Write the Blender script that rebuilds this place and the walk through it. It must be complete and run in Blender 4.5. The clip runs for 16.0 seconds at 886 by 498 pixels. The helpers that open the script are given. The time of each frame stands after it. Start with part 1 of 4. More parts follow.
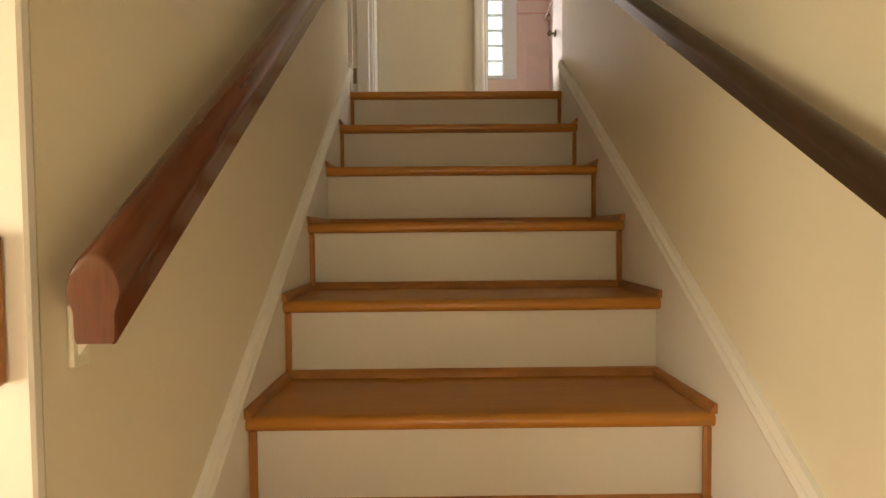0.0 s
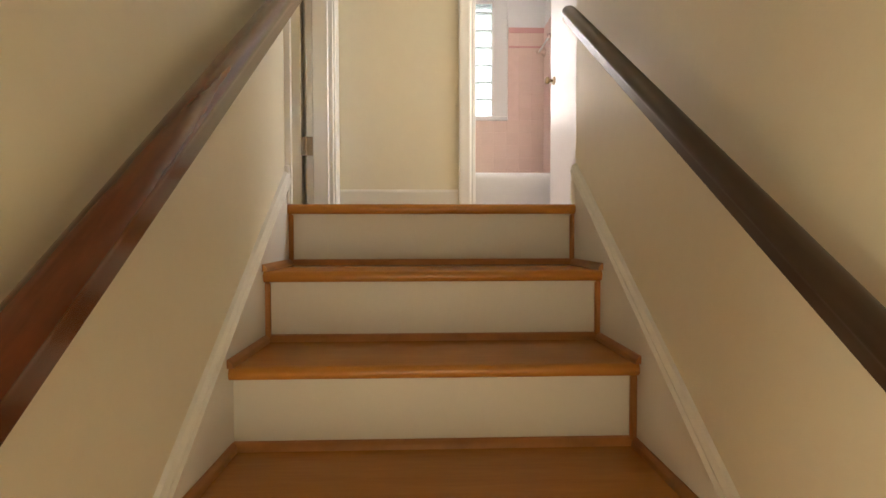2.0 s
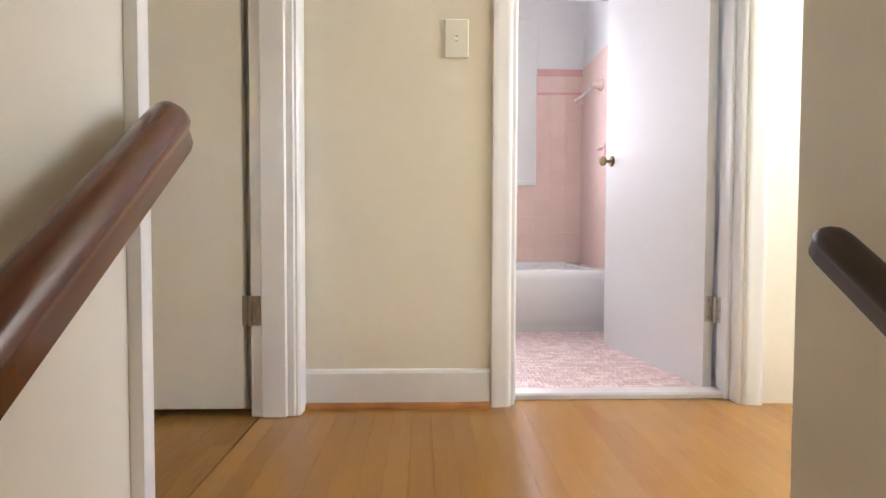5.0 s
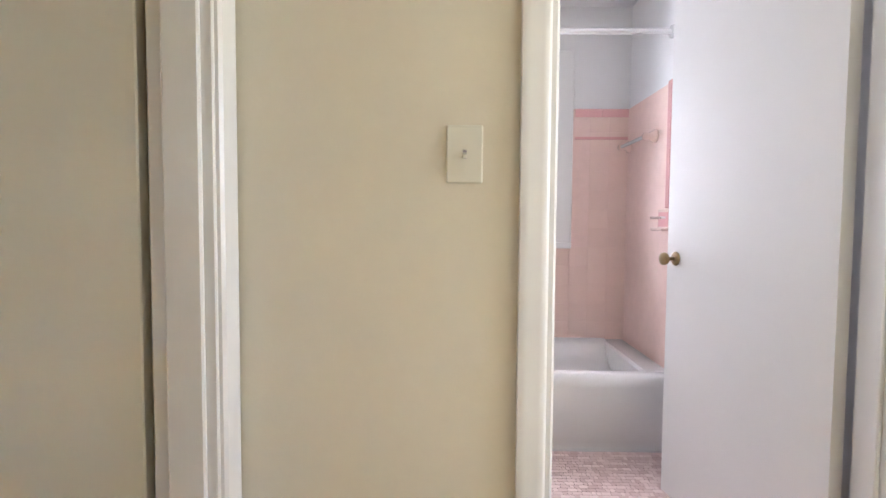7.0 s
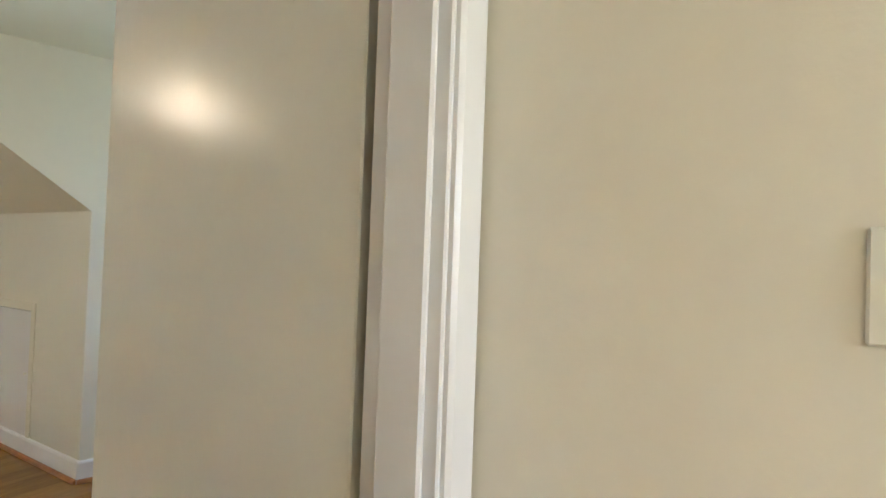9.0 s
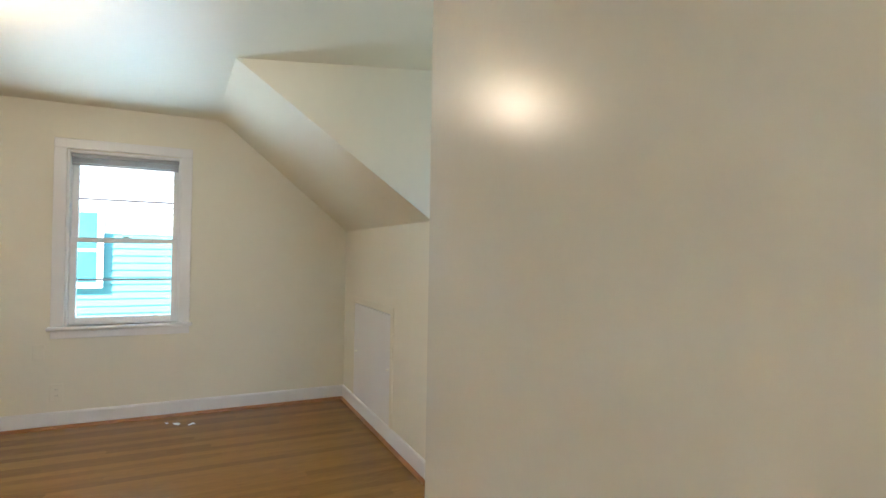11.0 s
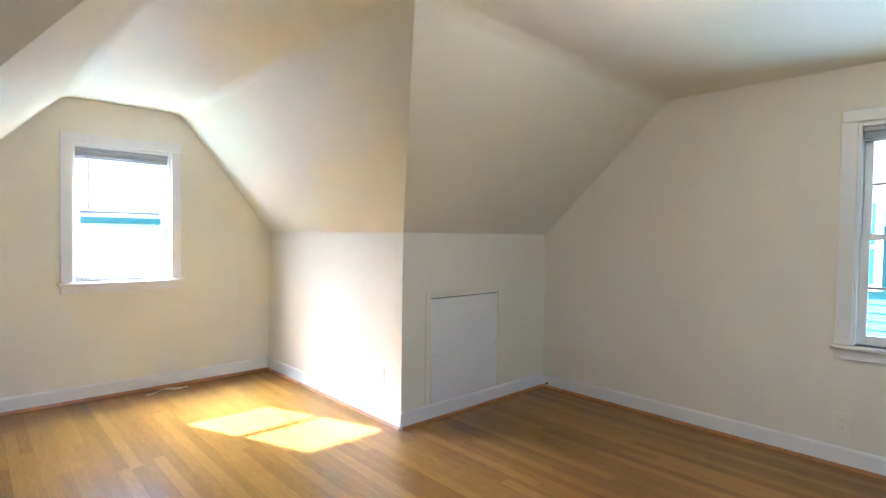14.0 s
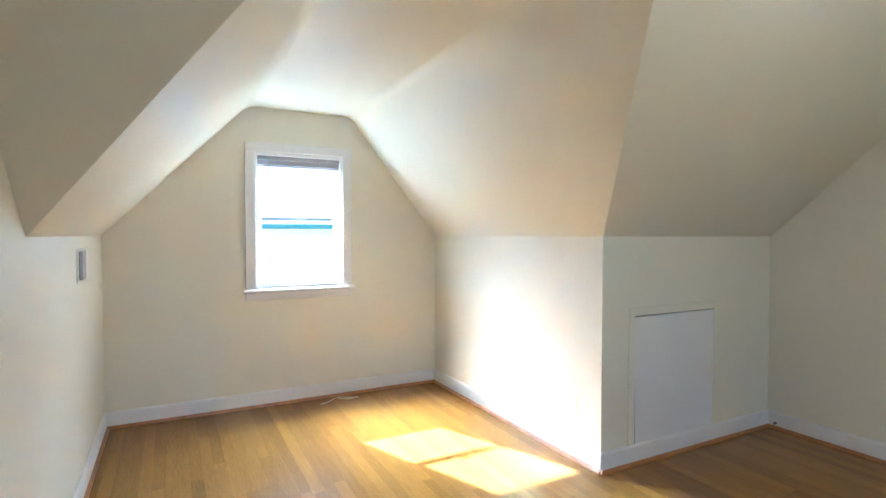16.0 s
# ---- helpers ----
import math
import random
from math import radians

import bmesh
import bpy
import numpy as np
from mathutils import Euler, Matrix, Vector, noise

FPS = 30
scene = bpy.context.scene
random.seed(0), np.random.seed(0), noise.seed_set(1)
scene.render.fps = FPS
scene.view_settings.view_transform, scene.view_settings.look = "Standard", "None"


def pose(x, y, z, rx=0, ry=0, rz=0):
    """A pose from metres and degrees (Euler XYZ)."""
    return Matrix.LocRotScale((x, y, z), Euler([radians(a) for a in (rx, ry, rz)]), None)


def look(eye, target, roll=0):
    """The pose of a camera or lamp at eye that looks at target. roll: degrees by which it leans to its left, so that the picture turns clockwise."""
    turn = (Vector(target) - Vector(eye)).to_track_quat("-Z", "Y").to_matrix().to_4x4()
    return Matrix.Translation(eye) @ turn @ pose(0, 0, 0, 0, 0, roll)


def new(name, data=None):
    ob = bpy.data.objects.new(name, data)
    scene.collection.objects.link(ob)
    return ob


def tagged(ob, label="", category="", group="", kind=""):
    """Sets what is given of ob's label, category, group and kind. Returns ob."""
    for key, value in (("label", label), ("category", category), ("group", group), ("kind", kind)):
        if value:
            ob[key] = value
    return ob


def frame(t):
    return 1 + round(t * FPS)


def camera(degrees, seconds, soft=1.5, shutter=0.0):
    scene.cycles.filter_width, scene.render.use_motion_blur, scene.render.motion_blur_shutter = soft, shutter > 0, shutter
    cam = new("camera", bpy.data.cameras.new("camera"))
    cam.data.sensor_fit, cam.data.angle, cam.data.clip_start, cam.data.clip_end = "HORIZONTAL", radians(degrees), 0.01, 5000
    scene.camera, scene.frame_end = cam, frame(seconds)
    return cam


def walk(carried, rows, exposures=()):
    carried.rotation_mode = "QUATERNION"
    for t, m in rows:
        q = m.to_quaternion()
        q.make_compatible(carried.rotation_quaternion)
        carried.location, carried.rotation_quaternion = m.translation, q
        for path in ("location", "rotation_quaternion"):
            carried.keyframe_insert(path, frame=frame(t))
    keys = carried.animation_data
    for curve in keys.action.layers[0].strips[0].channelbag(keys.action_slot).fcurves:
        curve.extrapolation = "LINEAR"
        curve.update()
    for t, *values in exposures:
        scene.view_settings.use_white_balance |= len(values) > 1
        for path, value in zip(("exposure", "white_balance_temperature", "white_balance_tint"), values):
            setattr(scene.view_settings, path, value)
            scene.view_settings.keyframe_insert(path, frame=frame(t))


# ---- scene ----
cam = camera(81.3, 16.0)
PATH = [
    (0, (-0.071, -2.215, -0.597), (-0.056, -0.216, -0.666), -0.5),
    (0.5, (-0.016, -2.069, -0.45), (0.017, -0.07, -0.514), -0.3),
    (1, (-0.031, -1.918, -0.362), (0.01, 0.081, -0.426), -0.4),
    (1.5, (-0.049, -1.772, -0.208), (0.008, 0.226, -0.274), -0.3),
    (2, (-0.019, -1.615, -0.088), (0.052, 0.382, -0.153), -0.1),
    (2.5, (-0.037, -1.444, 0.018), (0.039, 0.554, -0.046), 0.1),
    (3, (-0.061, -1.32, 0.153), (0.018, 0.677, 0.081), 0.3),
    (3.5, (-0.027, -1.157, 0.238), (0.049, 0.84, 0.162), 0.5),
    (4, (-0.019, -0.997, 0.36), (0.054, 1.0, 0.283), 0.4),
    (4.5, (-0.057, -0.825, 0.502), (0.009, 1.173, 0.428), 0.3),
    (4.7, (-0.062, -0.769, 0.524), (0.009, 1.229, 0.457), 0.2),
    (6.8, (0.003, -0.179, 0.964), (-0.003, 1.818, 0.865), 0.4),
    (7, (0.011, -0.135, 1.017), (-0.021, 1.862, 0.914), 0.4),
    (7.5, (-0.007, -0.011, 1.054), (-0.182, 1.979, 0.959), -0.2),
    (8, (-0.079, 0.126, 1.136), (-0.504, 2.078, 1.048), -0.5),
    (8.2, (-0.087, 0.155, 1.15), (-0.66, 2.071, 1.162), 1.0),
    (10.3, (-0.327, 0.472, 1.188), (-1.799, 1.826, 1.2), -0.3),
    (10.5, (-0.424, 0.493, 1.193), (-1.98, 1.75, 1.213), 0.6),
    (11, (-0.509, 0.512, 1.182), (-2.315, 1.372, 1.2), 1.0),
    (11.5, (-0.689, 0.543, 1.182), (-2.642, 0.971, 1.189), 1.2),
    (12, (-0.858, 0.5, 1.174), (-2.858, 0.46, 1.175), 1.4),
    (12.5, (-0.97, 0.399, 1.204), (-2.925, -0.023, 1.178), 1.3),
    (13, (-1.035, 0.317, 1.216), (-2.86, -0.5, 1.171), 1.3),
    (13.5, (-1.138, 0.284, 1.208), (-2.762, -0.882, 1.16), 1.2),
    (14, (-1.198, 0.244, 1.212), (-2.559, -1.22, 1.158), 0.8),
    (14.5, (-1.197, 0.129, 1.224), (-2.334, -1.516, 1.161), 0.4),
    (15, (-1.167, -0.003, 1.228), (-2.162, -1.737, 1.166), 0.4),
    (15.5, (-1.178, -0.119, 1.242), (-2.121, -1.882, 1.18), 0.2),
    (16, (-1.225, -0.296, 1.236), (-2.157, -2.064, 1.179), 0.1),
]
walk(cam, [(t, look(eye, target, roll)) for t, eye, target, roll in PATH],
     exposures=[(0, 3.6, 7700, 15), (0.6, 3.85, 7700, 14), (1.5, 4.1, 7250, 14), (2.5, 4.5, 6900, 15), (3.5, 4.72, 6500, 16), (4.5, 4.6, 6000, 17), (7, 4.25, 5750, 15), (8.2, 4.3, 5800, 11),
                (10.5, 4.3, 5750, 13), (12.5, 4.38, 5400, 12), (14.5, 4.33, 5150, 11), (16, 4.35, 5050, 9)])
# ---- light ----
world = bpy.data.worlds.new("sky")
scene.world = world
world.use_nodes = True
wn = world.node_tree.nodes
sky = wn.new("ShaderNodeTexSky")
sky.sky_type, sky.sun_disc = "NISHITA", False
SUN_TO = Vector((0.44, -1.10, 1.0)).normalized()
sky.sun_elevation = math.asin(SUN_TO.z)
sky.sun_rotation = math.atan2(SUN_TO.x, SUN_TO.y)
world.node_tree.links.new(sky.outputs[0], wn["Background"].inputs[0])
wn["Background"].inputs[1].default_value = 0.05
sun_data = bpy.data.lights.new("sun", "SUN")
sun_data.energy, sun_data.angle, sun_data.color = 3.9, radians(1.0), (1.0, 0.96, 0.90)
sun = new("sun", sun_data)
sun.matrix_world = look(SUN_TO * 30, (0, 0, 0))


def window_light(name, centre, toward, w, h, watts, colour):
    """An area lamp that stands in for daylight at an opening."""
    d = bpy.data.lights.new(name, "AREA")
    d.shape, d.size, d.size_y, d.energy, d.color = "RECTANGLE", w, h, watts, colour
    ob = new(name, d)
    ob.matrix_world = look(centre, Vector(centre) + Vector(toward))
    return ob


DAY = (0.82, 0.90, 1.0)
window_light("sky_light_south", (-2.06, -4.62, 2.10), (0, 1, -0.75), 0.62, 0.50, 7.5, (0.72, 0.87, 1.0))
window_light("sky_light_north", (-1.95, 2.72, 1.35), (0, -1, -0.1), 0.8, 1.1, 0.54, (0.62, 0.71, 1.0))
window_light("sky_light_bath", (0.43, 3.02, 1.41), (0, -1, -0.05), 0.44, 1.10, 4.5, (1.0, 0.955, 0.96))
# fill lamp added to light the landing; its east opening is unseen
window_light("hall_fill_light", (2.25, 0.45, 1.4), (-1, 0, -0.1), 0.7, 1.1, 1.25, (1.0, 0.96, 0.92))
# two warm fill lamps added below to brighten stair walls and risers
window_light("entry_west_fill", (-1.96, -2.75, -0.9), (1, 0.25, 0.1), 0.9, 1.1, 2.7, (1.0, 0.84, 0.58))
window_light("entry_south_fill", (0.05, -4.27, -0.7), (0, 1, 0.05), 0.6, 1.1, 0.6, (1.0, 0.79, 0.52))
# sill lamps added to brighten the ceilings, standing in for light off sunlit ground
window_light("sill_uplight_west", (-4.70, 0.065, 0.70), (0.92, 0, 1), 0.56, 0.08, 0.60, (0.66, 0.86, 1.0)).data.spread = radians(75)
window_light("sill_uplight_south", (-2.06, -4.21, 0.88), (0, 0.35, 1), 0.52, 0.08, 0.14, (0.66, 0.86, 1.0)).data.spread = radians(120)
lamp_light = bpy.data.lights.new("bulb", "POINT")
lamp_light.energy, lamp_light.color, lamp_light.shadow_soft_size = 0.75, (1.0, 0.78, 0.54), 0.06
bulb = new("bulb", lamp_light)
bulb.location = (-2.83, -0.32, 1.965)


# ---- materials ----
def material(name, colour, rough=0.5, metal=0.0, vary=0.06, scale=3.0, grain=0.0, grain_scale=60.0, spec=0.5, coat=0.0,
             bump=0.0, bump_scale=250.0, per_object=0.0, per_island=0.0, stretch=(1, 1, 1), dark=None):
    """Principled surface: two scales of colour variation, fine relief, and a shift from piece to piece."""
    m = bpy.data.materials.new(name)
    m.use_nodes = True
    t = m.node_tree
    n, link = t.nodes, t.links.new
    p = n["Principled BSDF"]
    p.inputs["Roughness"].default_value = rough
    p.inputs["Metallic"].default_value = metal
    p.inputs["Specular IOR Level"].default_value = spec
    p.inputs["Coat Weight"].default_value = coat
    p.inputs["Coat Roughness"].default_value = 0.12
    pos = n.new("ShaderNodeNewGeometry")
    mp = n.new("ShaderNodeMapping")
    mp.inputs["Scale"].default_value = stretch
    link(pos.outputs["Position"], mp.inputs["Vector"])
    big = n.new("ShaderNodeTexNoise")
    big.inputs["Scale"].default_value, big.inputs["Detail"].default_value = scale, 4
    link(mp.outputs[0], big.inputs["Vector"])
    fine = n.new("ShaderNodeTexNoise")
    fine.inputs["Scale"].default_value, fine.inputs["Detail"].default_value = grain_scale, 5
    link(mp.outputs[0], fine.inputs["Vector"])

    def math_node(op, a, b):
        k = n.new("ShaderNodeMath")
        k.operation = op
        for i, v in enumerate((a, b)):
            if isinstance(v, (int, float)):
                k.inputs[i].default_value = v
            else:
                link(v, k.inputs[i])
        return k.outputs[0]

    amount = math_node("MULTIPLY", math_node("SUBTRACT", big.outputs[0], 0.5), vary * 4)
    if grain:
        amount = math_node("ADD", amount, math_node("MULTIPLY", math_node("SUBTRACT", fine.outputs[0], 0.5), grain * 4))
    if per_object:
        info = n.new("ShaderNodeObjectInfo")
        amount = math_node("ADD", amount, math_node("MULTIPLY", math_node("SUBTRACT", info.outputs["Random"], 0.5), per_object * 2))
    if per_island:
        amount = math_node("ADD", amount, math_node("MULTIPLY", math_node("SUBTRACT", pos.outputs["Random Per Island"], 0.5), per_island * 2))
    fac = math_node("ADD", amount, 0.5)
    mix = n.new("ShaderNodeMix")
    mix.data_type, mix.clamp_factor = "RGBA", True
    low = dark or tuple(c * 0.62 for c in colour)
    high = tuple(min(1, 2 * c - d) for c, d in zip(colour, low))
    mix.inputs[6].default_value, mix.inputs[7].default_value = (*low, 1), (*high, 1)
    link(fac, mix.inputs[0])
    link(mix.outputs[2], p.inputs["Base Color"])
    if bump:
        rel = n.new("ShaderNodeTexNoise")
        rel.inputs["Scale"].default_value, rel.inputs["Detail"].default_value = bump_scale, 3
        link(mp.outputs[0], rel.inputs["Vector"])
        b = n.new("ShaderNodeBump")
        b.inputs["Strength"].default_value, b.inputs["Distance"].default_value = bump, 0.002
        link(rel.outputs[0], b.inputs["Height"])
        link(b.outputs[0], p.inputs["Normal"])
    return m


CREAM = material("cream_wall_paint", (0.78, 0.70, 0.588), 0.42, vary=0.035, scale=1.3, grain=0.018, grain_scale=26, bump=0.16, bump_scale=110)
ROOM = material("pale_cream_wall_paint", (0.785, 0.71, 0.59), 0.5, vary=0.03, scale=1.1, grain=0.012, grain_scale=26, bump=0.10, bump_scale=130)
CEIL = material("ceiling_paint", (0.80, 0.71, 0.565), 0.5, vary=0.02, scale=0.9, grain=0.01, grain_scale=20, bump=0.12, bump_scale=90)
TRIM = material("white_gloss_trim", (0.80, 0.78, 0.74), 0.28, vary=0.02, scale=4, grain=0.01, bump=0.05, bump_scale=180, stretch=(1, 1, 0.2))
DOOR = material("door_paint", (0.78, 0.72, 0.63), 0.24, vary=0.02, scale=2, grain=0.01, bump=0.16, bump_scale=60)
WHITE_DOOR = material("white_door_paint", (0.80, 0.78, 0.75), 0.28, vary=0.02, scale=2, bump=0.10, bump_scale=70)
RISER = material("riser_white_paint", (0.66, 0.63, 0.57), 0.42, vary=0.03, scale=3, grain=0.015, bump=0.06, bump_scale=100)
OAK = material("varnished_stair_oak", (0.42, 0.178, 0.034), 0.24, vary=0.06, scale=2.0, grain=0.08, grain_scale=9, spec=0.45,
               bump=0.03, bump_scale=60, stretch=(1.2, 14, 14), dark=(0.24, 0.085, 0.014))
OAK_EDGE = material("worn_oak_moulding", (0.36, 0.15, 0.042), 0.34, vary=0.12, scale=5, grain=0.16, grain_scale=14, bump=0.06, dark=(0.13, 0.045, 0.012))
PLANK = material("oak_strip_floor", (0.25, 0.121, 0.023), 0.2, vary=0.07, scale=2.2, grain=0.14, grain_scale=10, spec=0.32, per_object=0.17,
                 bump=0.05, bump_scale=50, stretch=(16, 1.3, 16), dark=(0.13, 0.053, 0.012))
HALL_PLANK = material("honey_oak_strip_floor", (0.33, 0.163, 0.034), 0.2, vary=0.05, scale=2.2, grain=0.09, grain_scale=10, spec=0.4, per_object=0.13,
                      bump=0.03, bump_scale=50, stretch=(16, 1.3, 16), dark=(0.27, 0.115, 0.022))
GAP = material("dark_floor_gap", (0.10, 0.045, 0.012), 0.7)
RAIL_RED = material("mahogany_rail", (0.108, 0.029, 0.011), 0.25, vary=0.10, scale=2.4, grain=0.13, grain_scale=12, coat=0.35,
                    bump=0.015, bump_scale=60, stretch=(16, 1.2, 1.6), dark=(0.03, 0.007, 0.004))
RAIL_DARK = material("dark_walnut_rail", (0.046, 0.026, 0.016), 0.4, vary=0.12, scale=3, grain=0.12, grain_scale=12, spec=0.4, coat=0.1,
                     stretch=(16, 1.2, 1.6), dark=(0.018, 0.009, 0.006))
BRASS = material("aged_brass", (0.32, 0.235, 0.13), 0.34, metal=1.0, vary=0.1, scale=40)
STEEL = material("dull_bronze", (0.26, 0.20, 0.13), 0.4, metal=1.0, vary=0.12, scale=60)
SATIN = material("satin_nickel", (0.52, 0.50, 0.45), 0.5, metal=0.5, vary=0.08, scale=50)
CHROME = material("chrome", (0.72, 0.72, 0.72), 0.12, metal=1.0, vary=0.03)
IVORY = material("ivory_plastic", (0.80, 0.76, 0.64), 0.3, vary=0.01)
PINK = material("pink_glazed_tile", (0.88, 0.585, 0.51), 0.12, vary=0.02, scale=6, per_object=0.03, coat=0.3)
MARBLE = material("grey_marble", (0.60, 0.56, 0.56), 0.35, vary=0.06, scale=9)
TEAL_PANE = material("shaded_pane", (0.03, 0.15, 0.17), 0.5)
PINK_DEEP = material("rose_glazed_trim_tile", (0.71, 0.39, 0.375), 0.12, vary=0.02, per_object=0.05, coat=0.3)
GROUT = material("pale_grout", (0.80, 0.56, 0.50), 0.8, vary=0.05, scale=20)
MOSAIC = material("pink_mosaic_tile", (0.74, 0.57, 0.54), 0.3, vary=0.03, per_island=0.30, dark=(0.54, 0.35, 0.33))
ENAMEL = material("white_enamel", (0.87, 0.86, 0.84), 0.12, vary=0.01, coat=0.3)
BATH_WHITE = material("bath_white_paint", (0.80, 0.80, 0.80), 0.45, vary=0.02, bump=0.08)
BLIND = material("grey_blind_slat", (0.36, 0.35, 0.36), 0.4, vary=0.03)
SASH = material("white_sash_paint", (0.80, 0.80, 0.78), 0.32, vary=0.02)
SIDING = material("aqua_siding", (0.075, 0.23, 0.245), 0.6, vary=0.05, scale=2, per_object=0.04)
SHINGLE = material("grey_shingle", (0.16, 0.15, 0.15), 0.9, vary=0.1, scale=6)
GRASS = material("lawn", (0.09, 0.13, 0.05), 0.95, vary=0.15, scale=0.5, grain=0.15, grain_scale=14)
LINO = material("entry_floor", (0.30, 0.16, 0.07), 0.35, vary=0.08, grain=0.1, stretch=(1, 8, 1))
PAPER = material("paper_scrap", (0.75, 0.72, 0.62), 0.7, vary=0.03)
CABLE = material("ivory_cable", (0.66, 0.55, 0.36), 0.5, vary=0.03)
DARK = material("dark_slot", (0.05, 0.045, 0.04), 0.8)


def glass_material(name, tint, rough=0.0):
    m = bpy.data.materials.new(name)
    m.use_nodes = True
    p = m.node_tree.nodes["Principled BSDF"]
    p.inputs["Base Color"].default_value = (*tint, 1)
    p.inputs["Roughness"].default_value, p.inputs["IOR"].default_value = rough, 1.45
    p.inputs["Transmission Weight"].default_value = 1.0
    return m


GLASS = glass_material("window_glass", (0.97, 1.0, 1.0))
BLOCK_GLASS = glass_material("dense_block_glass", (0.030, 0.038, 0.038), 0.2)
GLOW = bpy.data.materials.new("lit_opal_glass")
GLOW.use_nodes = True
gp = GLOW.node_tree.nodes["Principled BSDF"]
gp.inputs["Base Color"].default_value = (0.9, 0.8, 0.6, 1)
gp.inputs["Emission Color"].default_value, gp.inputs["Emission Strength"].default_value = (1.0, 0.74, 0.42, 1), 0.55


# ---- mesh helpers ----
def box(bm, a, b, bevel=0.0, segments=1):
    x0, y0, z0 = (min(p, q) for p, q in zip(a, b))
    x1, y1, z1 = (max(p, q) for p, q in zip(a, b))
    v = [bm.verts.new(c) for c in ((x0, y0, z0), (x1, y0, z0), (x1, y1, z0), (x0, y1, z0), (x0, y0, z1), (x1, y0, z1), (x1, y1, z1), (x0, y1, z1))]
    f = [bm.faces.new([v[i] for i in q]) for q in ((3, 2, 1, 0), (4, 5, 6, 7), (0, 1, 5, 4), (1, 2, 6, 5), (2, 3, 7, 6), (3, 0, 4, 7))]
    if bevel:
        bmesh.ops.bevel(bm, geom=list({e for g in f for e in g.edges}), offset=bevel, segments=segments, affect="EDGES", profile=0.5)
    return bm


def boxes(*pairs, bevel=0.0):
    bm = bmesh.new()
    for a, b in pairs:
        box(bm, a, b, bevel)
    return bm


def plate(outline, holes, origin, u, v, depth):
    """A flat slab: an outline in (u, v) metres with holes, from origin, pushed back by the vector depth."""
    bm = bmesh.new()
    o, u, v, depth = Vector(origin), Vector(u), Vector(v), Vector(depth)
    edges = []
    for loop in (outline, *holes):
        vs = [bm.verts.new(o + u * a + v * b) for a, b in loop]
        edges += [bm.edges.new((vs[i], vs[(i + 1) % len(vs)])) for i in range(len(vs))]
    bmesh.ops.triangle_fill(bm, use_beauty=True, use_dissolve=False, edges=edges)
    bmesh.ops.dissolve_limit(bm, angle_limit=0.01, verts=bm.verts[:], edges=bm.edges[:]) if not holes else None
    made = bmesh.ops.extrude_face_region(bm, geom=bm.faces[:])
    bmesh.ops.translate(bm, vec=depth, verts=[g for g in made["geom"] if isinstance(g, bmesh.types.BMVert)])
    bmesh.ops.recalc_face_normals(bm, faces=bm.faces[:])
    return bm


def rect(a, b, c, d):
    return [(a, c), (b, c), (b, d), (a, d)]


def slab(points, depth):
    bm = bmesh.new()
    f = bm.faces.new([bm.verts.new(p) for p in points])
    made = bmesh.ops.extrude_face_region(bm, geom=[f])
    bmesh.ops.translate(bm, vec=Vector(depth), verts=[g for g in made["geom"] if isinstance(g, bmesh.types.BMVert)])
    bmesh.ops.recalc_face_normals(bm, faces=bm.faces[:])
    return bm


def tube(bm, p, q, r, r2=None, n=16):
    p, q = Vector(p), Vector(q)
    d = q - p
    m = Matrix.Translation((p + q) / 2) @ d.to_track_quat("Z", "Y").to_matrix().to_4x4()
    bmesh.ops.create_cone(bm, cap_ends=True, segments=n, radius1=r, radius2=r if r2 is None else r2, depth=d.length, matrix=m)
    return bm


def lathe(bm, profile, at, axis, n=24):
    """Turn (radius, height) pairs round an axis that starts at a point."""
    m = Matrix.Translation(at) @ Vector(axis).to_track_quat("Z", "Y").to_matrix().to_4x4()
    rings = []
    for r, h in profile:
        rings.append([bm.verts.new(m @ Vector((r * math.cos(a), r * math.sin(a), h))) for a in (2 * math.pi * i / n for i in range(n))])
    for lo, hi in zip(rings, rings[1:]):
        for i in range(n):
            bm.faces.new((lo[i], lo[(i + 1) % n], hi[(i + 1) % n], hi[i]))
    bm.faces.new(rings[-1])
    bm.faces.new(rings[0][::-1])
    return bm


def sweep(bm, profile, sections):
    """Join copies of a closed profile; each section is (centre, right, up, scale)."""
    rings = [[bm.verts.new(Vector(c) + Vector(r) * (a * s) + Vector(w) * (b * s)) for a, b in profile] for c, r, w, s in sections]
    n = len(profile)
    for lo, hi in zip(rings, rings[1:]):
        for i in range(n):
            bm.faces.new((lo[i], lo[(i + 1) % n], hi[(i + 1) % n], hi[i]))
    bm.faces.new(rings[0][::-1])
    bm.faces.new(rings[-1])
    bmesh.ops.recalc_face_normals(bm, faces=bm.faces[:])
    return bm


def mesh_of(name, bm, mat, smooth=0.0):
    me = bpy.data.meshes.new(name)
    if smooth:
        for f in bm.faces:
            f.smooth = True
        for e in bm.edges:
            if len(e.link_faces) == 2 and e.calc_face_angle(0) > smooth:
                e.smooth = False
    bm.to_mesh(me)
    bm.free()
    me.materials.append(mat)
    return me


def whole(name, bm, mat, label, category, kind="", group="", smooth=0.0):
    return tagged(new(name, mesh_of(name, bm, mat, smooth)), label, category, group, kind)


def thing(name, at, label, category, group="", kind=""):
    ob = new(name)
    ob.location = at
    ob.empty_display_size = 0.1
    return tagged(ob, label, category, group, kind)


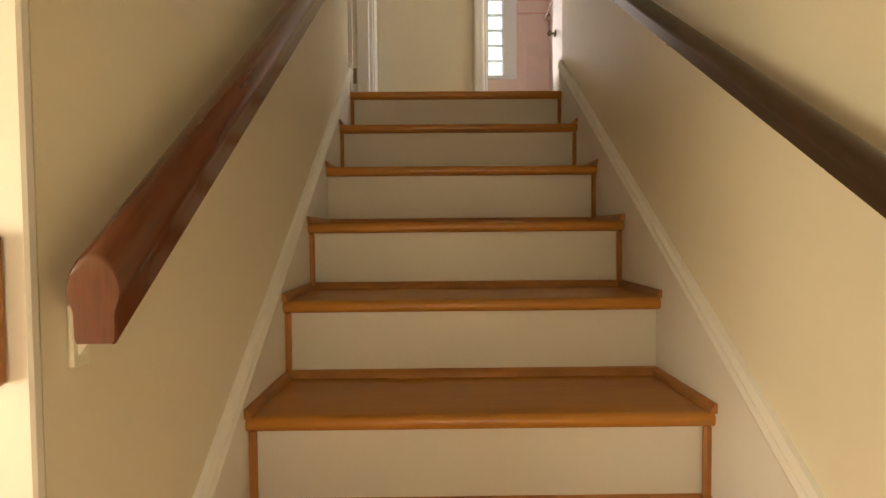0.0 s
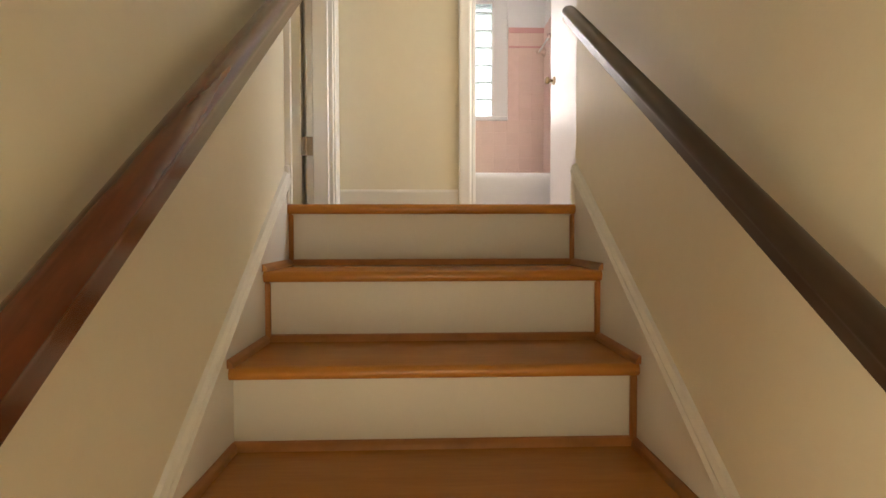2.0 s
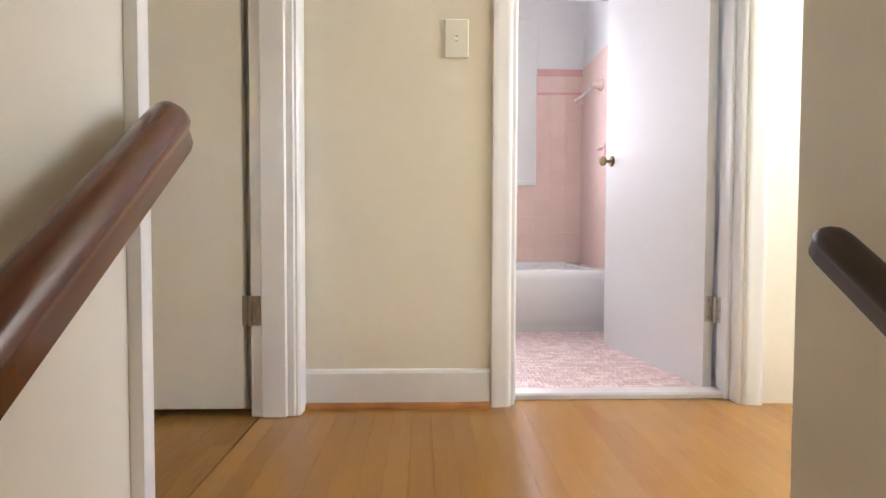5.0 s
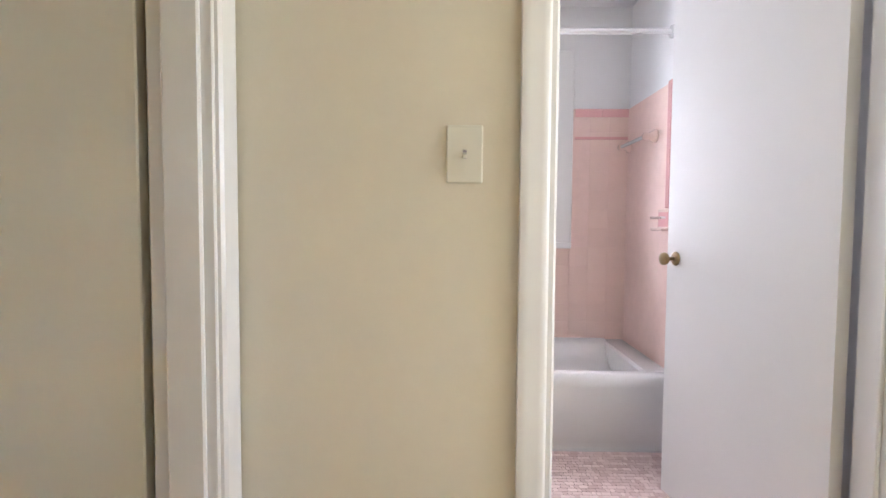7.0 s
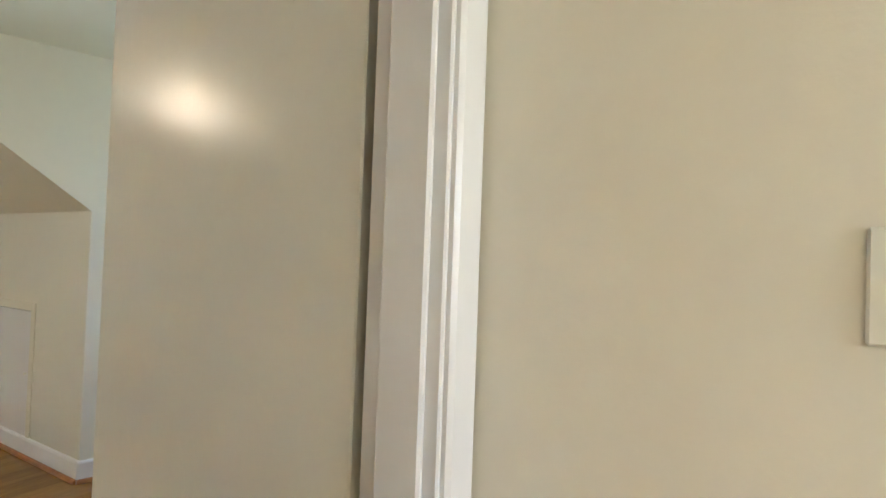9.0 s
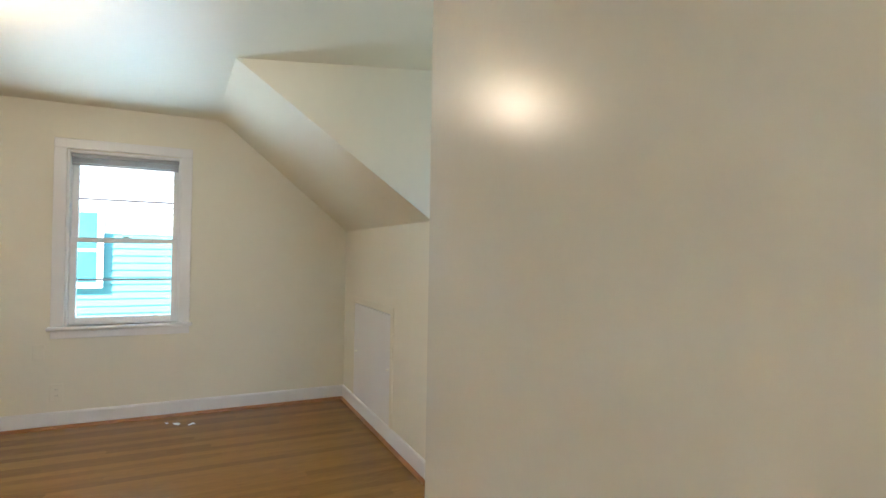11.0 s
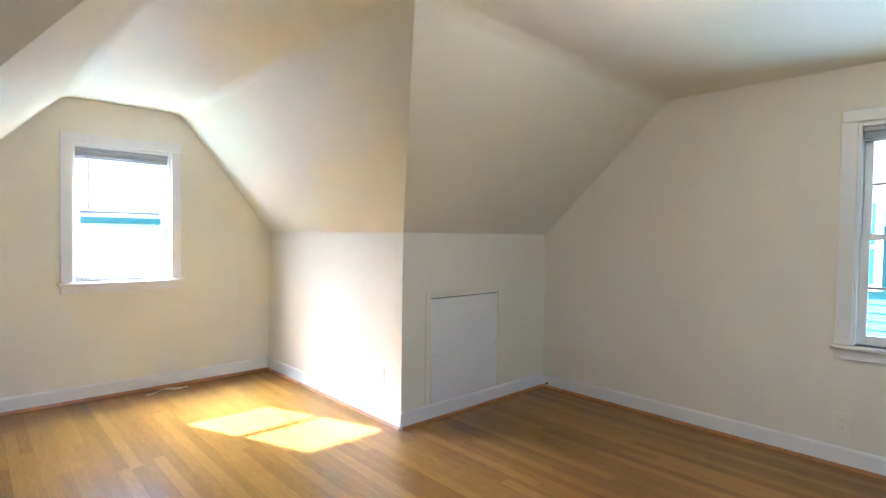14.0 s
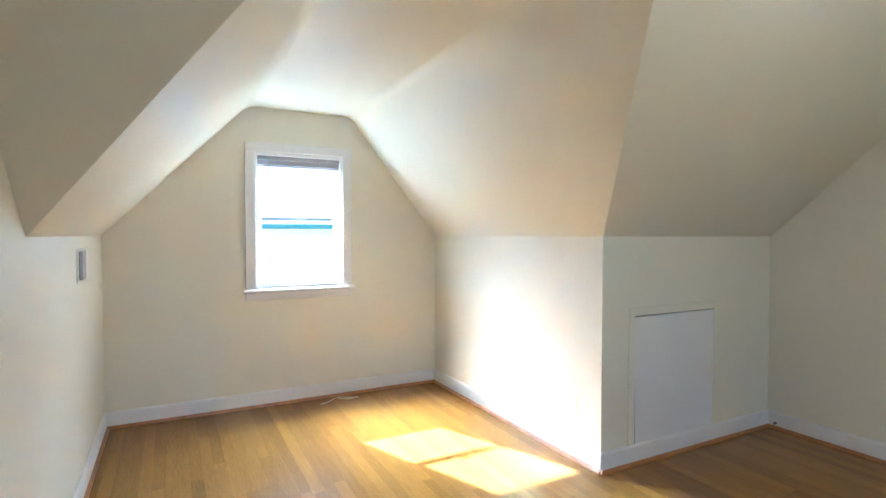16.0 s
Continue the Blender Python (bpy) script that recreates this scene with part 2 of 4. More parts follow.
def part(name, bm, mat, parent, label="", smooth=0.0):
    """One mesh, built in world coordinates, under a thing or a part."""
    ob = new(name, mesh_of(name, bm, mat, smooth))
    ob.parent = parent
    base = parent
    while base.parent:
        base = base.parent
    if parent == base:
        ob.matrix_parent_inverse = Matrix.Translation(-Vector(base.location))
    return tagged(ob, label)


def piece(name, me, parent, at, turn=0.0):
    """A repeat that shares its mesh, as a part of a setting or a thing."""
    ob = new(name, me)
    ob.parent = parent
    ob.matrix_parent_inverse = Matrix.Translation(-Vector(parent.location))
    ob.location = at
    ob.rotation_euler[2] = turn
    return ob


# ---- structure: sizes ----
HALF, HR = 0.450, 0.464      # stair walls, from the middle line to the left and right
EDGE = {-1: -HALF, 1: HR}
RISE, RUN = 0.19, 0.248
LOW = -1.9                  # entry floor
TOP = 2.13                  # upstairs ceiling
XW, XE = -4.64, -0.574      # bedroom, west and east faces
YS, YN = -2.25, 1.605       # bedroom knee walls
KS, KN = 1.225, 1.35
WX0, WX1, WY = -3.18, -0.84, -4.15   # the wing with the south window
YST, YNT = -1.272, 0.665    # where the slopes meet the flat ceiling
WXT0, WXT1 = -2.445, -1.708
SW = 0.945                  # face of the wall with the switch
S = "structure"


def wall(name, bm, mat, label):
    return whole(name, bm, mat, label, "wall", S)


# west gable wall with its window
WIN_W = (-0.275, 0.405, 0.66, 1.83)
wall("wall_west", plate([(YS - 0.1, 0), (YN + 0.1, 0), (YN + 0.1, KN), (YN, KN), (YNT, TOP), (YST, TOP), (YS, KS), (YS - 0.1, KS)],
     [rect(*WIN_W)], (XW, 0, 0), (0, 1, 0), (0, 0, 1), (-0.16, 0, 0)), ROOM, "pale cream gable wall with a double-hung window")
# south knee wall west of the wing, with its hatch opening
HATCH_S = (-4.075, -3.415, 0.09, 0.80)
wall("wall_knee_south", plate(rect(XW, WX0, 0, KS), [rect(*HATCH_S)], (0, YS, 0), (1, 0, 0), (0, 0, 1), (0, -0.1, 0)), ROOM, "pale cream knee wall with an access hatch")
wall("wall_wing_west", plate(rect(WY, YS - 0.1, 0, KS), [], (WX0, 0, 0), (0, 1, 0), (0, 0, 1), (-0.1, 0, 0)), ROOM, "pale cream knee wall beside the sunlit floor")
WIN_S = (-2.390, -1.750, 0.842, 1.818)
wall("wall_south", plate([(WX0, 0), (WX1, 0), (WX1, KS), (WXT1, TOP), (WXT0, TOP), (WX0, KS)], [rect(*WIN_S)], (0, WY, 0), (1, 0, 0), (0, 0, 1), (0, -0.16, 0)),
     ROOM, "pale cream gable wall with a small window")
wall("wall_wing_east", plate(rect(WY, YS - 0.1, 0, KS), [], (WX1, 0, 0), (0, 1, 0), (0, 0, 1), (0.1, 0, 0)), ROOM, "pale cream knee wall with a switch plate")
wall("wall_chase", plate([(YS, 0), (-1.7, 0), (-1.7, 1.725), (YS, KS)], [], (WX1, 0, 0), (0, 1, 0), (0, 0, 1), (XE - WX1, 0, 0)), ROOM, "pale cream boxed-out wall beside the wing")
wall("wall_knee_south_east", plate(rect(WX1, XE, 0, KS), [], (0, YS, 0), (1, 0, 0), (0, 0, 1), (0, -0.1, 0)), ROOM, "short pale cream knee wall")
# north knee wall and the slanting cheek of the dormer
C0, C1 = Vector((-3.245, 0.665)), Vector((-2.945, 1.605))
CD = (C1 - C0).normalized()
CN = C1 + CD * 1.1
HATCH_N = (-4.34, -3.53, 0.09, 0.80)
wall("wall_knee_north", plate(rect(XW, C1.x, 0, KN), [rect(*HATCH_N)], (0, YN, 0), (1, 0, 0), (0, 0, 1), (0, 0.1, 0)), ROOM, "pale cream knee wall with an access hatch")
LC, LN = (C1 - C0).length, (CN - C0).length
wall("wall_dormer_cheek", plate([(LC, 0), (LN, 0), (LN, TOP), (0, TOP), (LC, KN)], [], (C0.x, C0.y, 0), (CD.x, CD.y, 0), (0, 0, 1), (-0.08, 0.02, 0)),
     ROOM, "pale dormer cheek wall in cool daylight")
wall("wall_behind_door", boxes(((-1.42, 0.935, 0), (XE, 1.035, TOP))), ROOM, "pale cream wall behind the open bedroom door")
wall("wall_dormer_east", boxes(((-1.42, 1.035, 0), (-1.32, CN.y, TOP))), ROOM, "pale cream dormer side wall")
WIN_N = (-2.35, -1.55, 0.8, 1.9)
wall("wall_dormer_north", plate(rect(CN.x - 0.1, XE, 0, TOP), [rect(*WIN_N)], (0, CN.y, 0), (1, 0, 0), (0, 0, 1), (0, 0.14, 0)), ROOM, "pale cream dormer wall with a window opening")
# wall between bedroom and stairs, with the bedroom doorway
DY0, DY1, DZ = 0.03, 0.88, 2.02
wall("wall_east", plate([(YS - 0.1, 0), (DY0, 0), (DY0, DZ), (DY1, DZ), (DY1, 0), (CN.y + 0.14, 0), (CN.y + 0.14, TOP), (YST, TOP), (YS, KS), (YS - 0.1, KS)],
     [], (XE, 0, 0), (0, 1, 0), (0, 0, 1), (-XE - HALF - 0.0, 0, 0)), CREAM, "cream plaster wall beside the stairs with a doorway")
wall("wall_stairs_left", plate([(-1.725, LOW), (SW, LOW), (SW, -0.02), (0.0, -0.02), (0, 0), (-1.725, 0)], [], (-HALF, 0, 0), (0, 1, 0), (0, 0, 1), (-0.122, 0, 0)), CREAM, "cream plaster wall under the left handrail")
wall("wall_stairs_right", plate([(-4.3, LOW), (0.025, LOW), (0.025, TOP), (YST, TOP), (YS, KS), (YS, 0.5), (-4.3, 0.5)], [], (HR, 0, 0), (0, 1, 0), (0, 0, 1), (0.122, 0, 0)),
     CREAM, "cream plaster wall beside the stairs under the dark handrail")
# wall with the switch and the bathroom doorway
BX0, BX1, BZ = 0.205, 0.977, 2.02
wall("wall_hall_north", plate([(-HALF, 0), (BX0, 0), (BX0, BZ), (BX1, BZ), (BX1, 0), (2.3, 0), (2.3, 2.24), (-HALF, 2.24)], [], (0, SW, 0), (1, 0, 0), (0, 0, 1), (0, 0.12, 0)),
     CREAM, "cream hall wall with a light switch and a bathroom doorway")
wall("wall_hall_south", boxes(((HR + 0.122, -0.2, 0), (2.3, -0.08, TOP))), CREAM, "cream hall wall")
# unseen end wall, opened only for the added hall lamp
wall("wall_hall_east", plate(rect(-0.2, SW, 0, TOP), [rect(0.1, 0.8, 0.85, 1.95)], (2.2, 0, 0), (0, 1, 0), (0, 0, 1), (0.14, 0, 0)), CREAM, "cream hall end wall with an added, unseen opening for the fill light")
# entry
# both entry openings are unseen, added to let the fill lamps in
wall("wall_entry_south", plate([(-1.9, LOW), (HR + 0.1, LOW), (HR + 0.1, 0.5), (XE, 0.5), (XE, -0.16), (-1.9, -0.16)], [rect(-0.27, 0.37, -1.3, -0.1)], (0, -4.2, 0), (1, 0, 0), (0, 0, 1), (0, -0.14, 0)), CREAM, "cream entry wall with an added, unseen narrow opening for the fill light")
wall("wall_entry_upper", boxes(((XE - 0.1, -4.2, -0.06), (XE, YS - 0.1, 0.5))), CREAM, "cream entry wall")
wall("wall_entry_west", plate(rect(-4.2, -1.4, LOW, -0.16), [rect(-3.25, -2.25, -1.5, -0.3)], (-1.9, 0, 0), (0, 1, 0), (0, 0, 1), (-0.1, 0, 0)), CREAM, "cream entry wall with an added, unseen opening for the fill light")
wall("wall_entry_north", boxes(((-1.9, -1.5, LOW), (-0.574, -1.4, -0.16))), CREAM, "cream entry wall")
wall("wall_stair_header", boxes(((-0.574, YS - 0.1, 0.5), (HR, YS, KS))), CREAM, "cream wall over the foot of the stairs")
# bathroom
WIN_B = (0.24, 0.64, 0.91, 1.87)
wall("wall_bath_back", plate(rect(-0.45, 1.14, 0, 2.24), [rect(*WIN_B)], (0, 2.862, 0), (1, 0, 0), (0, 0, 1), (0, 0.14, 0)), BATH_WHITE, "white bathroom wall above pink tiles")
wall("wall_bath_right", boxes(((1.026, 1.065, 0), (1.14, 2.862, 2.24))), BATH_WHITE, "white bathroom wall above pink tiles")
wall("wall_bath_left", boxes(((-0.45, 1.065, 0), (-0.40, 2.862, 2.24))), BATH_WHITE, "white bathroom wall")

# ceilings
cb = bmesh.new()
T = {"k1": (XW, YS, KS), "k2": (WX0, YS, KS), "k3": (WX0, WY, KS), "k4": (WX1, WY, KS), "k5": (WX1, YS, KS), "k6": (XE, YS, KS),
     "t1": (XW, YST, TOP), "t2": (WXT0, YST, TOP), "t3": (WXT0, WY, TOP), "t4": (WXT1, WY, TOP), "t5": (WXT1, YST, TOP), "t6": (XE, YST, TOP),
     "p1": (XW, YN, KN), "p2": (C1.x, YN, KN), "q1": (XW, YNT, TOP), "q2": (C0.x, YNT, TOP), "n1": (CN.x, CN.y, TOP), "n2": (XE, CN.y, TOP)}
V = {k: cb.verts.new(p) for k, p in T.items()}
for loop in ("k1 k2 t2 t1", "k2 k3 t3 t2", "k4 k5 t5 t4", "k5 k6 t6 t5", "q1 q2 p2 p1", "t2 t3 t4 t5", "t1 t2 t5 t6 n2 n1 q2 q1"):
    cb.faces.new([V[k] for k in loop.split()])
bmesh.ops.recalc_face_normals(cb, faces=cb.faces[:])
if sum(f.normal.z for f in cb.faces) > 0:
    bmesh.ops.reverse_faces(cb, faces=cb.faces[:])
for e in [e for e in cb.edges if len(e.link_faces) == 2 and e.calc_face_angle(0) > 0.1]:
    e.tag = True
flat_edges = [e for e in cb.edges if e.tag and min(v.co.z for v in e.verts) > TOP - 0.01]
bmesh.ops.bevel(cb, geom=flat_edges, offset=0.05, segments=8, affect="EDGES", profile=0.5)
ceiling = whole("ceiling", cb, CEIL, "pale painted sloping attic ceiling", "ceiling", S)
solid = ceiling.modifiers.new("thickness", "SOLIDIFY")
solid.thickness, solid.offset = 0.12, -1
whole("ceiling_hall", boxes(((-0.574, YST, TOP), (2.34, SW + 0.12, TOP + 0.12))), CEIL, "cream hall ceiling", "ceiling", S)
whole("ceiling_stairs", slab([(XE, YST, TOP), (HR + 0.122, YST, TOP), (HR + 0.122, YS, KS), (XE, YS, KS)], (0, 0, 0.12)), CEIL, "cream sloping ceiling over the stairs", "ceiling", S)
whole("ceiling_entry", boxes(((XE - 0.1, -4.34, 0.5), (HR + 0.122, YS - 0.1, 0.6))), CEIL, "cream entry ceiling", "ceiling", S)
whole("ceiling_entry_low", boxes(((-2.0, -4.34, -0.16), (-0.574, -1.4, -0.06))), CEIL, "low cream entry ceiling", "ceiling", S)
whole("ceiling_bath", boxes(((-0.45, SW + 0.12, 2.24), (1.14, 3.0, 2.34))), BATH_WHITE, "white bathroom ceiling", "ceiling", S)

# floors
floor_room = whole("floor_bedroom", slab([(XW - 0.1, YS - 0.1, -0.022), (WX0 - 0.1, YS - 0.1, -0.022), (WX0 - 0.1, WY - 0.1, -0.022), (WX1 + 0.1, WY - 0.1, -0.022), (WX1 + 0.1, YS - 0.1, -0.022),
                   (-0.57, YS - 0.1, -0.022), (-0.57, CN.y + 0.1, -0.022), (XW - 0.1, CN.y + 0.1, -0.022)], (0, 0, -0.03)), GAP, "varnished oak strip floor of the bedroom", "floor", S)
floor_hall = whole("floor_hall", boxes(((-0.57, 0.051, -0.052), (2.3, 1.01, -0.022))), GAP, "varnished honey oak strip floor of the landing", "floor", S)
whole("floor_entry", boxes(((-2.0, -4.34, LOW - 0.05), (0.574, -1.4, LOW))), LINO, "brown entry floor", "floor", S)
floor_bath = whole("floor_bathroom", boxes(((-0.45, 1.03, -0.04), (1.14, 2.9, 0.008))), MARBLE, "pink and white mosaic bathroom floor", "floor", S)
whole("door_sill", boxes(((BX0 - 0.005, 1.0, -0.005), (BX1 + 0.005, 1.07, 0.02)), bevel=0.006), MARBLE, "grey marble bathroom threshold", "threshold", S)
whole("ground", boxes(((-60, -60, -3.2), (60, 60, -3.0))), GRASS, "lawn round the house", "ground", S)


# ---- trim ----
def run_board(name, p, q, inward, label, h=0.106, t=0.014, shoe=True, mat=TRIM, z=0.0):
    """A baseboard with an eased top and a stained shoe moulding, along the wall from p to q."""
    p, q, w = Vector((*p, z)), Vector((*q, z)), Vector((*inward, 0))
    up = Vector((0, 0, 1))
    ob = whole(name, sweep(bmesh.new(), [(0, 0), (t, 0), (t, h - 0.012), (t * 0.75, h - 0.003), (t * 0.45, h), (0, h)], [(p, w, up, 1), (q, w, up, 1)]), mat, label, "baseboard", S)
    if shoe:
        prof = [(t, 0)] + [(t + 0.016 * math.cos(a), 0.018 * math.sin(a)) for a in (0, 0.5, 1.0, 1.57)] + [(t, 0.018)]
        me = mesh_of("shoe_moulding", sweep(bmesh.new(), [prof[0], *prof[1:]], [(p, w, up, 1), (q, w, up, 1)]), OAK_EDGE)
        sh = new("shoe_moulding", me)
        sh.parent = ob
    return ob


B = "white painted baseboard with a stained shoe moulding"
run_board("baseboard", (XW, YS), (XW, YN), (1, 0), B)
run_board("baseboard", (XW, YS), (WX0, YS), (0, 1), B)
run_board("baseboard", (WX0, WY), (WX0, YS + 0.014), (1, 0), B)
run_board("baseboard", (WX0, WY), (WX1, WY), (0, 1), B)
run_board("baseboard", (WX1, WY), (WX1, -1.7), (-1, 0), B)
run_board("baseboard", (WX1 - 0.014, -1.7), (XE, -1.7), (0, 1), B)
run_board("baseboard", (XE, -1.7), (XE, -0.02), (-1, 0), B)
run_board("baseboard", (XW, YN), (C1.x + 0.01, YN), (0, -1), B)
run_board("baseboard", (C1.x, C1.y - 0.01), (CN.x, CN.y), (CD.y, -CD.x), B)
run_board("baseboard", (-0.437, SW), (0.148, SW), (0, -1), "white painted baseboard under the light switch", h=0.122)


def casing(name, pts, across, out, label, w=0.062, t=0.018):
    """Moulded door or window casing along a polyline of straight legs; each leg is (p, q, across)."""
    ob = thing(name, pts[0][0], label, "trim", kind=S)
    prof = [(0, 0), (w, 0), (w, t), (w * 0.88, t * 1.06), (w * 0.7, t), (w * 0.55, t * 0.93), (w * 0.3, t * 0.86), (w * 0.12, t * 0.84), (0.004, t * 0.7), (0, t * 0.5)]
    for p, q, a in pts:
        part("casing_board", sweep(bmesh.new(), prof, [(p, a, out, 1), (q, a, out, 1)]), TRIM, ob, smooth=0.6)
    return ob


# bedroom doorway: jambs, stops, casing
jamb = thing("door_frame_bedroom", (-0.513, DY1, 0), "white painted bedroom door frame with brass-plated hinges", "door frame", kind=S)
part("jamb", boxes(((-0.578, 0.862, 0), (-0.448, DY1 - 0.001, DZ - 0.02)), bevel=0.003), TRIM, jamb)
part("stop", boxes(((-0.545, 0.850, 0), (-0.47, 0.863, DZ - 0.02)), bevel=0.004), TRIM, jamb)
part("jamb", boxes(((-0.578, DY0 + 0.001, 0), (-0.448, 0.050, DZ - 0.02)), bevel=0.003), TRIM, jamb)
part("head", boxes(((-0.578, DY0 + 0.001, DZ - 0.02), (-0.448, DY1 - 0.001, DZ - 0.001)), bevel=0.003), TRIM, jamb)
casing("trim_bedroom_door", [((-HALF, 0.869, 0), (-HALF, 0.869, 2.07), (0, 1, 0)), ((-HALF, 0.004, 2.008), (-HALF, 0.931, 2.008), (0, 0, 1))], None, (1, 0, 0), "white moulded casing round the bedroom doorway")
casing("trim_bedroom_door", [((-HALF, 0.040, 0), (-HALF, 0.040, 2.07), (0, -1, 0))], None, (1, 0, 0), "narrow white casing at the head of the stairs", w=0.036)


def hinge(parent, at, along, normal, h=0.089, mat=STEEL, folded=True):
    """Two leaves and a knuckle; along points from the knuckle over the jamb."""
    a, n, at = Vector(along), Vector(normal), Vector(at)
    up = Vector((0, 0, 1))
    hg = part("hinge", sweep(bmesh.new(), [(0.004, -h / 2), (0.036, -h / 2), (0.036, h / 2), (0.004, h / 2)], [(at, a, up, 1), (at + n * 0.0025, a, up, 1)]), mat, parent, "dull metal butt hinge")
    part("knuckle", tube(bmesh.new(), at - up * h / 2 + n * 0.006, at + up * (h / 2) + n * 0.006, 0.0065, n=12), mat, hg, smooth=0.6)
    for dz in (-0.03, 0, 0.03):
        part("screw", tube(bmesh.new(), at + a * (0.014 + 0.01 * (dz == 0)) + up * dz + n * 0.0022, at + a * (0.014 + 0.01 * (dz == 0)) + up * dz + n * 0.0036, 0.0035, n=8), BRASS, hg)
    if folded:
        part("door_leaf", sweep(bmesh.new(), [(-0.022, -h / 2), (-0.004, -h / 2), (-0.004, h / 2), (-0.022, h / 2)], [(at + n * 0.0, a, up, 1), (at + n * 0.002, a, up, 1)]), mat, hg)


for z in (0.32, 1.82):
    hinge(jamb, (-0.580, 0.862, z), (1, 0, 0), (0, -1, 0))
# bedroom door, open flat into the room
door = thing("door_bedroom", (-0.95, 0.887, 0.012), "flush cream-painted bedroom door standing open into the room", "door", kind=S)
part("panel", boxes(((-1.319, 0.870, 0.022), (-0.602, 0.905, 1.992)), bevel=0.003), DOOR, door)

# bathroom doorway
bj = thing("door_frame_bathroom", (0.59, 1.0, 0), "white painted bathroom door frame with metal hinges", "door frame", kind=S)
part("jamb", boxes(((BX0 + 0.001, SW - 0.004, 0), (0.227, 1.069, BZ - 0.02)), bevel=0.003), TRIM, bj)
part("jamb", boxes(((0.955, SW - 0.004, 0), (BX1 - 0.001, 1.069, BZ - 0.02)), bevel=0.003), TRIM, bj)
part("stop", boxes(((0.226, 0.985, 0), (0.238, 1.028, BZ - 0.02)), bevel=0.003), TRIM, bj)
part("stop", boxes(((0.944, 0.985, 0), (0.956, 1.028, BZ - 0.02)), bevel=0.003), TRIM, bj)
part("head", boxes(((BX0 + 0.001, SW - 0.004, BZ - 0.02), (BX1 - 0.001, 1.069, BZ - 0.001)), bevel=0.003), TRIM, bj)
casing("trim_bathroom_door", [((0.213, SW, 0), (0.213, SW, 2.07), (-1, 0, 0)), ((0.968, SW, 0), (0.968, SW, 2.07), (1, 0, 0)),
       ((0.151, SW, 2.008), (1.030, SW, 2.008), (0, 0, 1))], None, (0, -1, 0), "white moulded casing round the bathroom doorway")
for z in (0.290, 1.82):
    hinge(bj, (0.955, 1.068, z), (0, -1, 0), (-1, 0, 0), mat=SATIN, folded=False)
bd = thing("door_bathroom", (0.88, 1.44, 0.012), "flush white bathroom door standing open with a brass knob", "door", kind=S)
H0, H1 = Vector((0.919, 1.085, 0)), Vector((0.815, 1.787, 0))
DD = (H1 - H0).normalized()
DW = Vector((-DD.y, DD.x, 0))      # toward the tub side of the leaf, facing the opening
up = Vector((0, 0, 1))
part("panel", sweep(bmesh.new(), [(0.002, 0.012), (0.712, 0.012), (0.714, 0.015), (0.714, 1.99), (0, 1.99), (0, 0.015)], [(H0, DD, up, 1), (H0 - DW * 0.035, DD, up, 1)]), WHITE_DOOR, bd)
for z in (0.290, 1.82):
    leaf = part("hinge_leaf", sweep(bmesh.new(), rect(0.006, 0.034, z - 0.0445, z + 0.0445), [(H0, -DW, up, 1), (H0 - DD * 0.002, -DW, up, 1)]), SATIN, bd, "dull metal hinge leaf on the door edge")
    for dz in (-0.03, 0.0, 0.03):
        c = H0 - DW * (0.016 + 0.008 * (dz == 0)) + up * (z + dz)
        part("screw", tube(bmesh.new(), c - DD * 0.0018, c - DD * 0.0034, 0.0035, n=8), BRASS, leaf)
KN_AT = H0 + DD * 0.660 + up * 0.892
knob = part("knob", lathe(bmesh.new(), [(0.004, 0.0), (0.0085, 0.004), (0.0075, 0.026), (0.012, 0.031), (0.020, 0.036), (0.0235, 0.044), (0.022, 0.053), (0.013, 0.059), (0.003, 0.0605)], KN_AT, DW), BRASS, bd, "aged brass door knob", smooth=0.8)
part("rosette", lathe(bmesh.new(), [(0.026, 0.0), (0.026, 0.003), (0.022, 0.006), (0.010, 0.008)], KN_AT, DW), BRASS, knob, smooth=0.6)

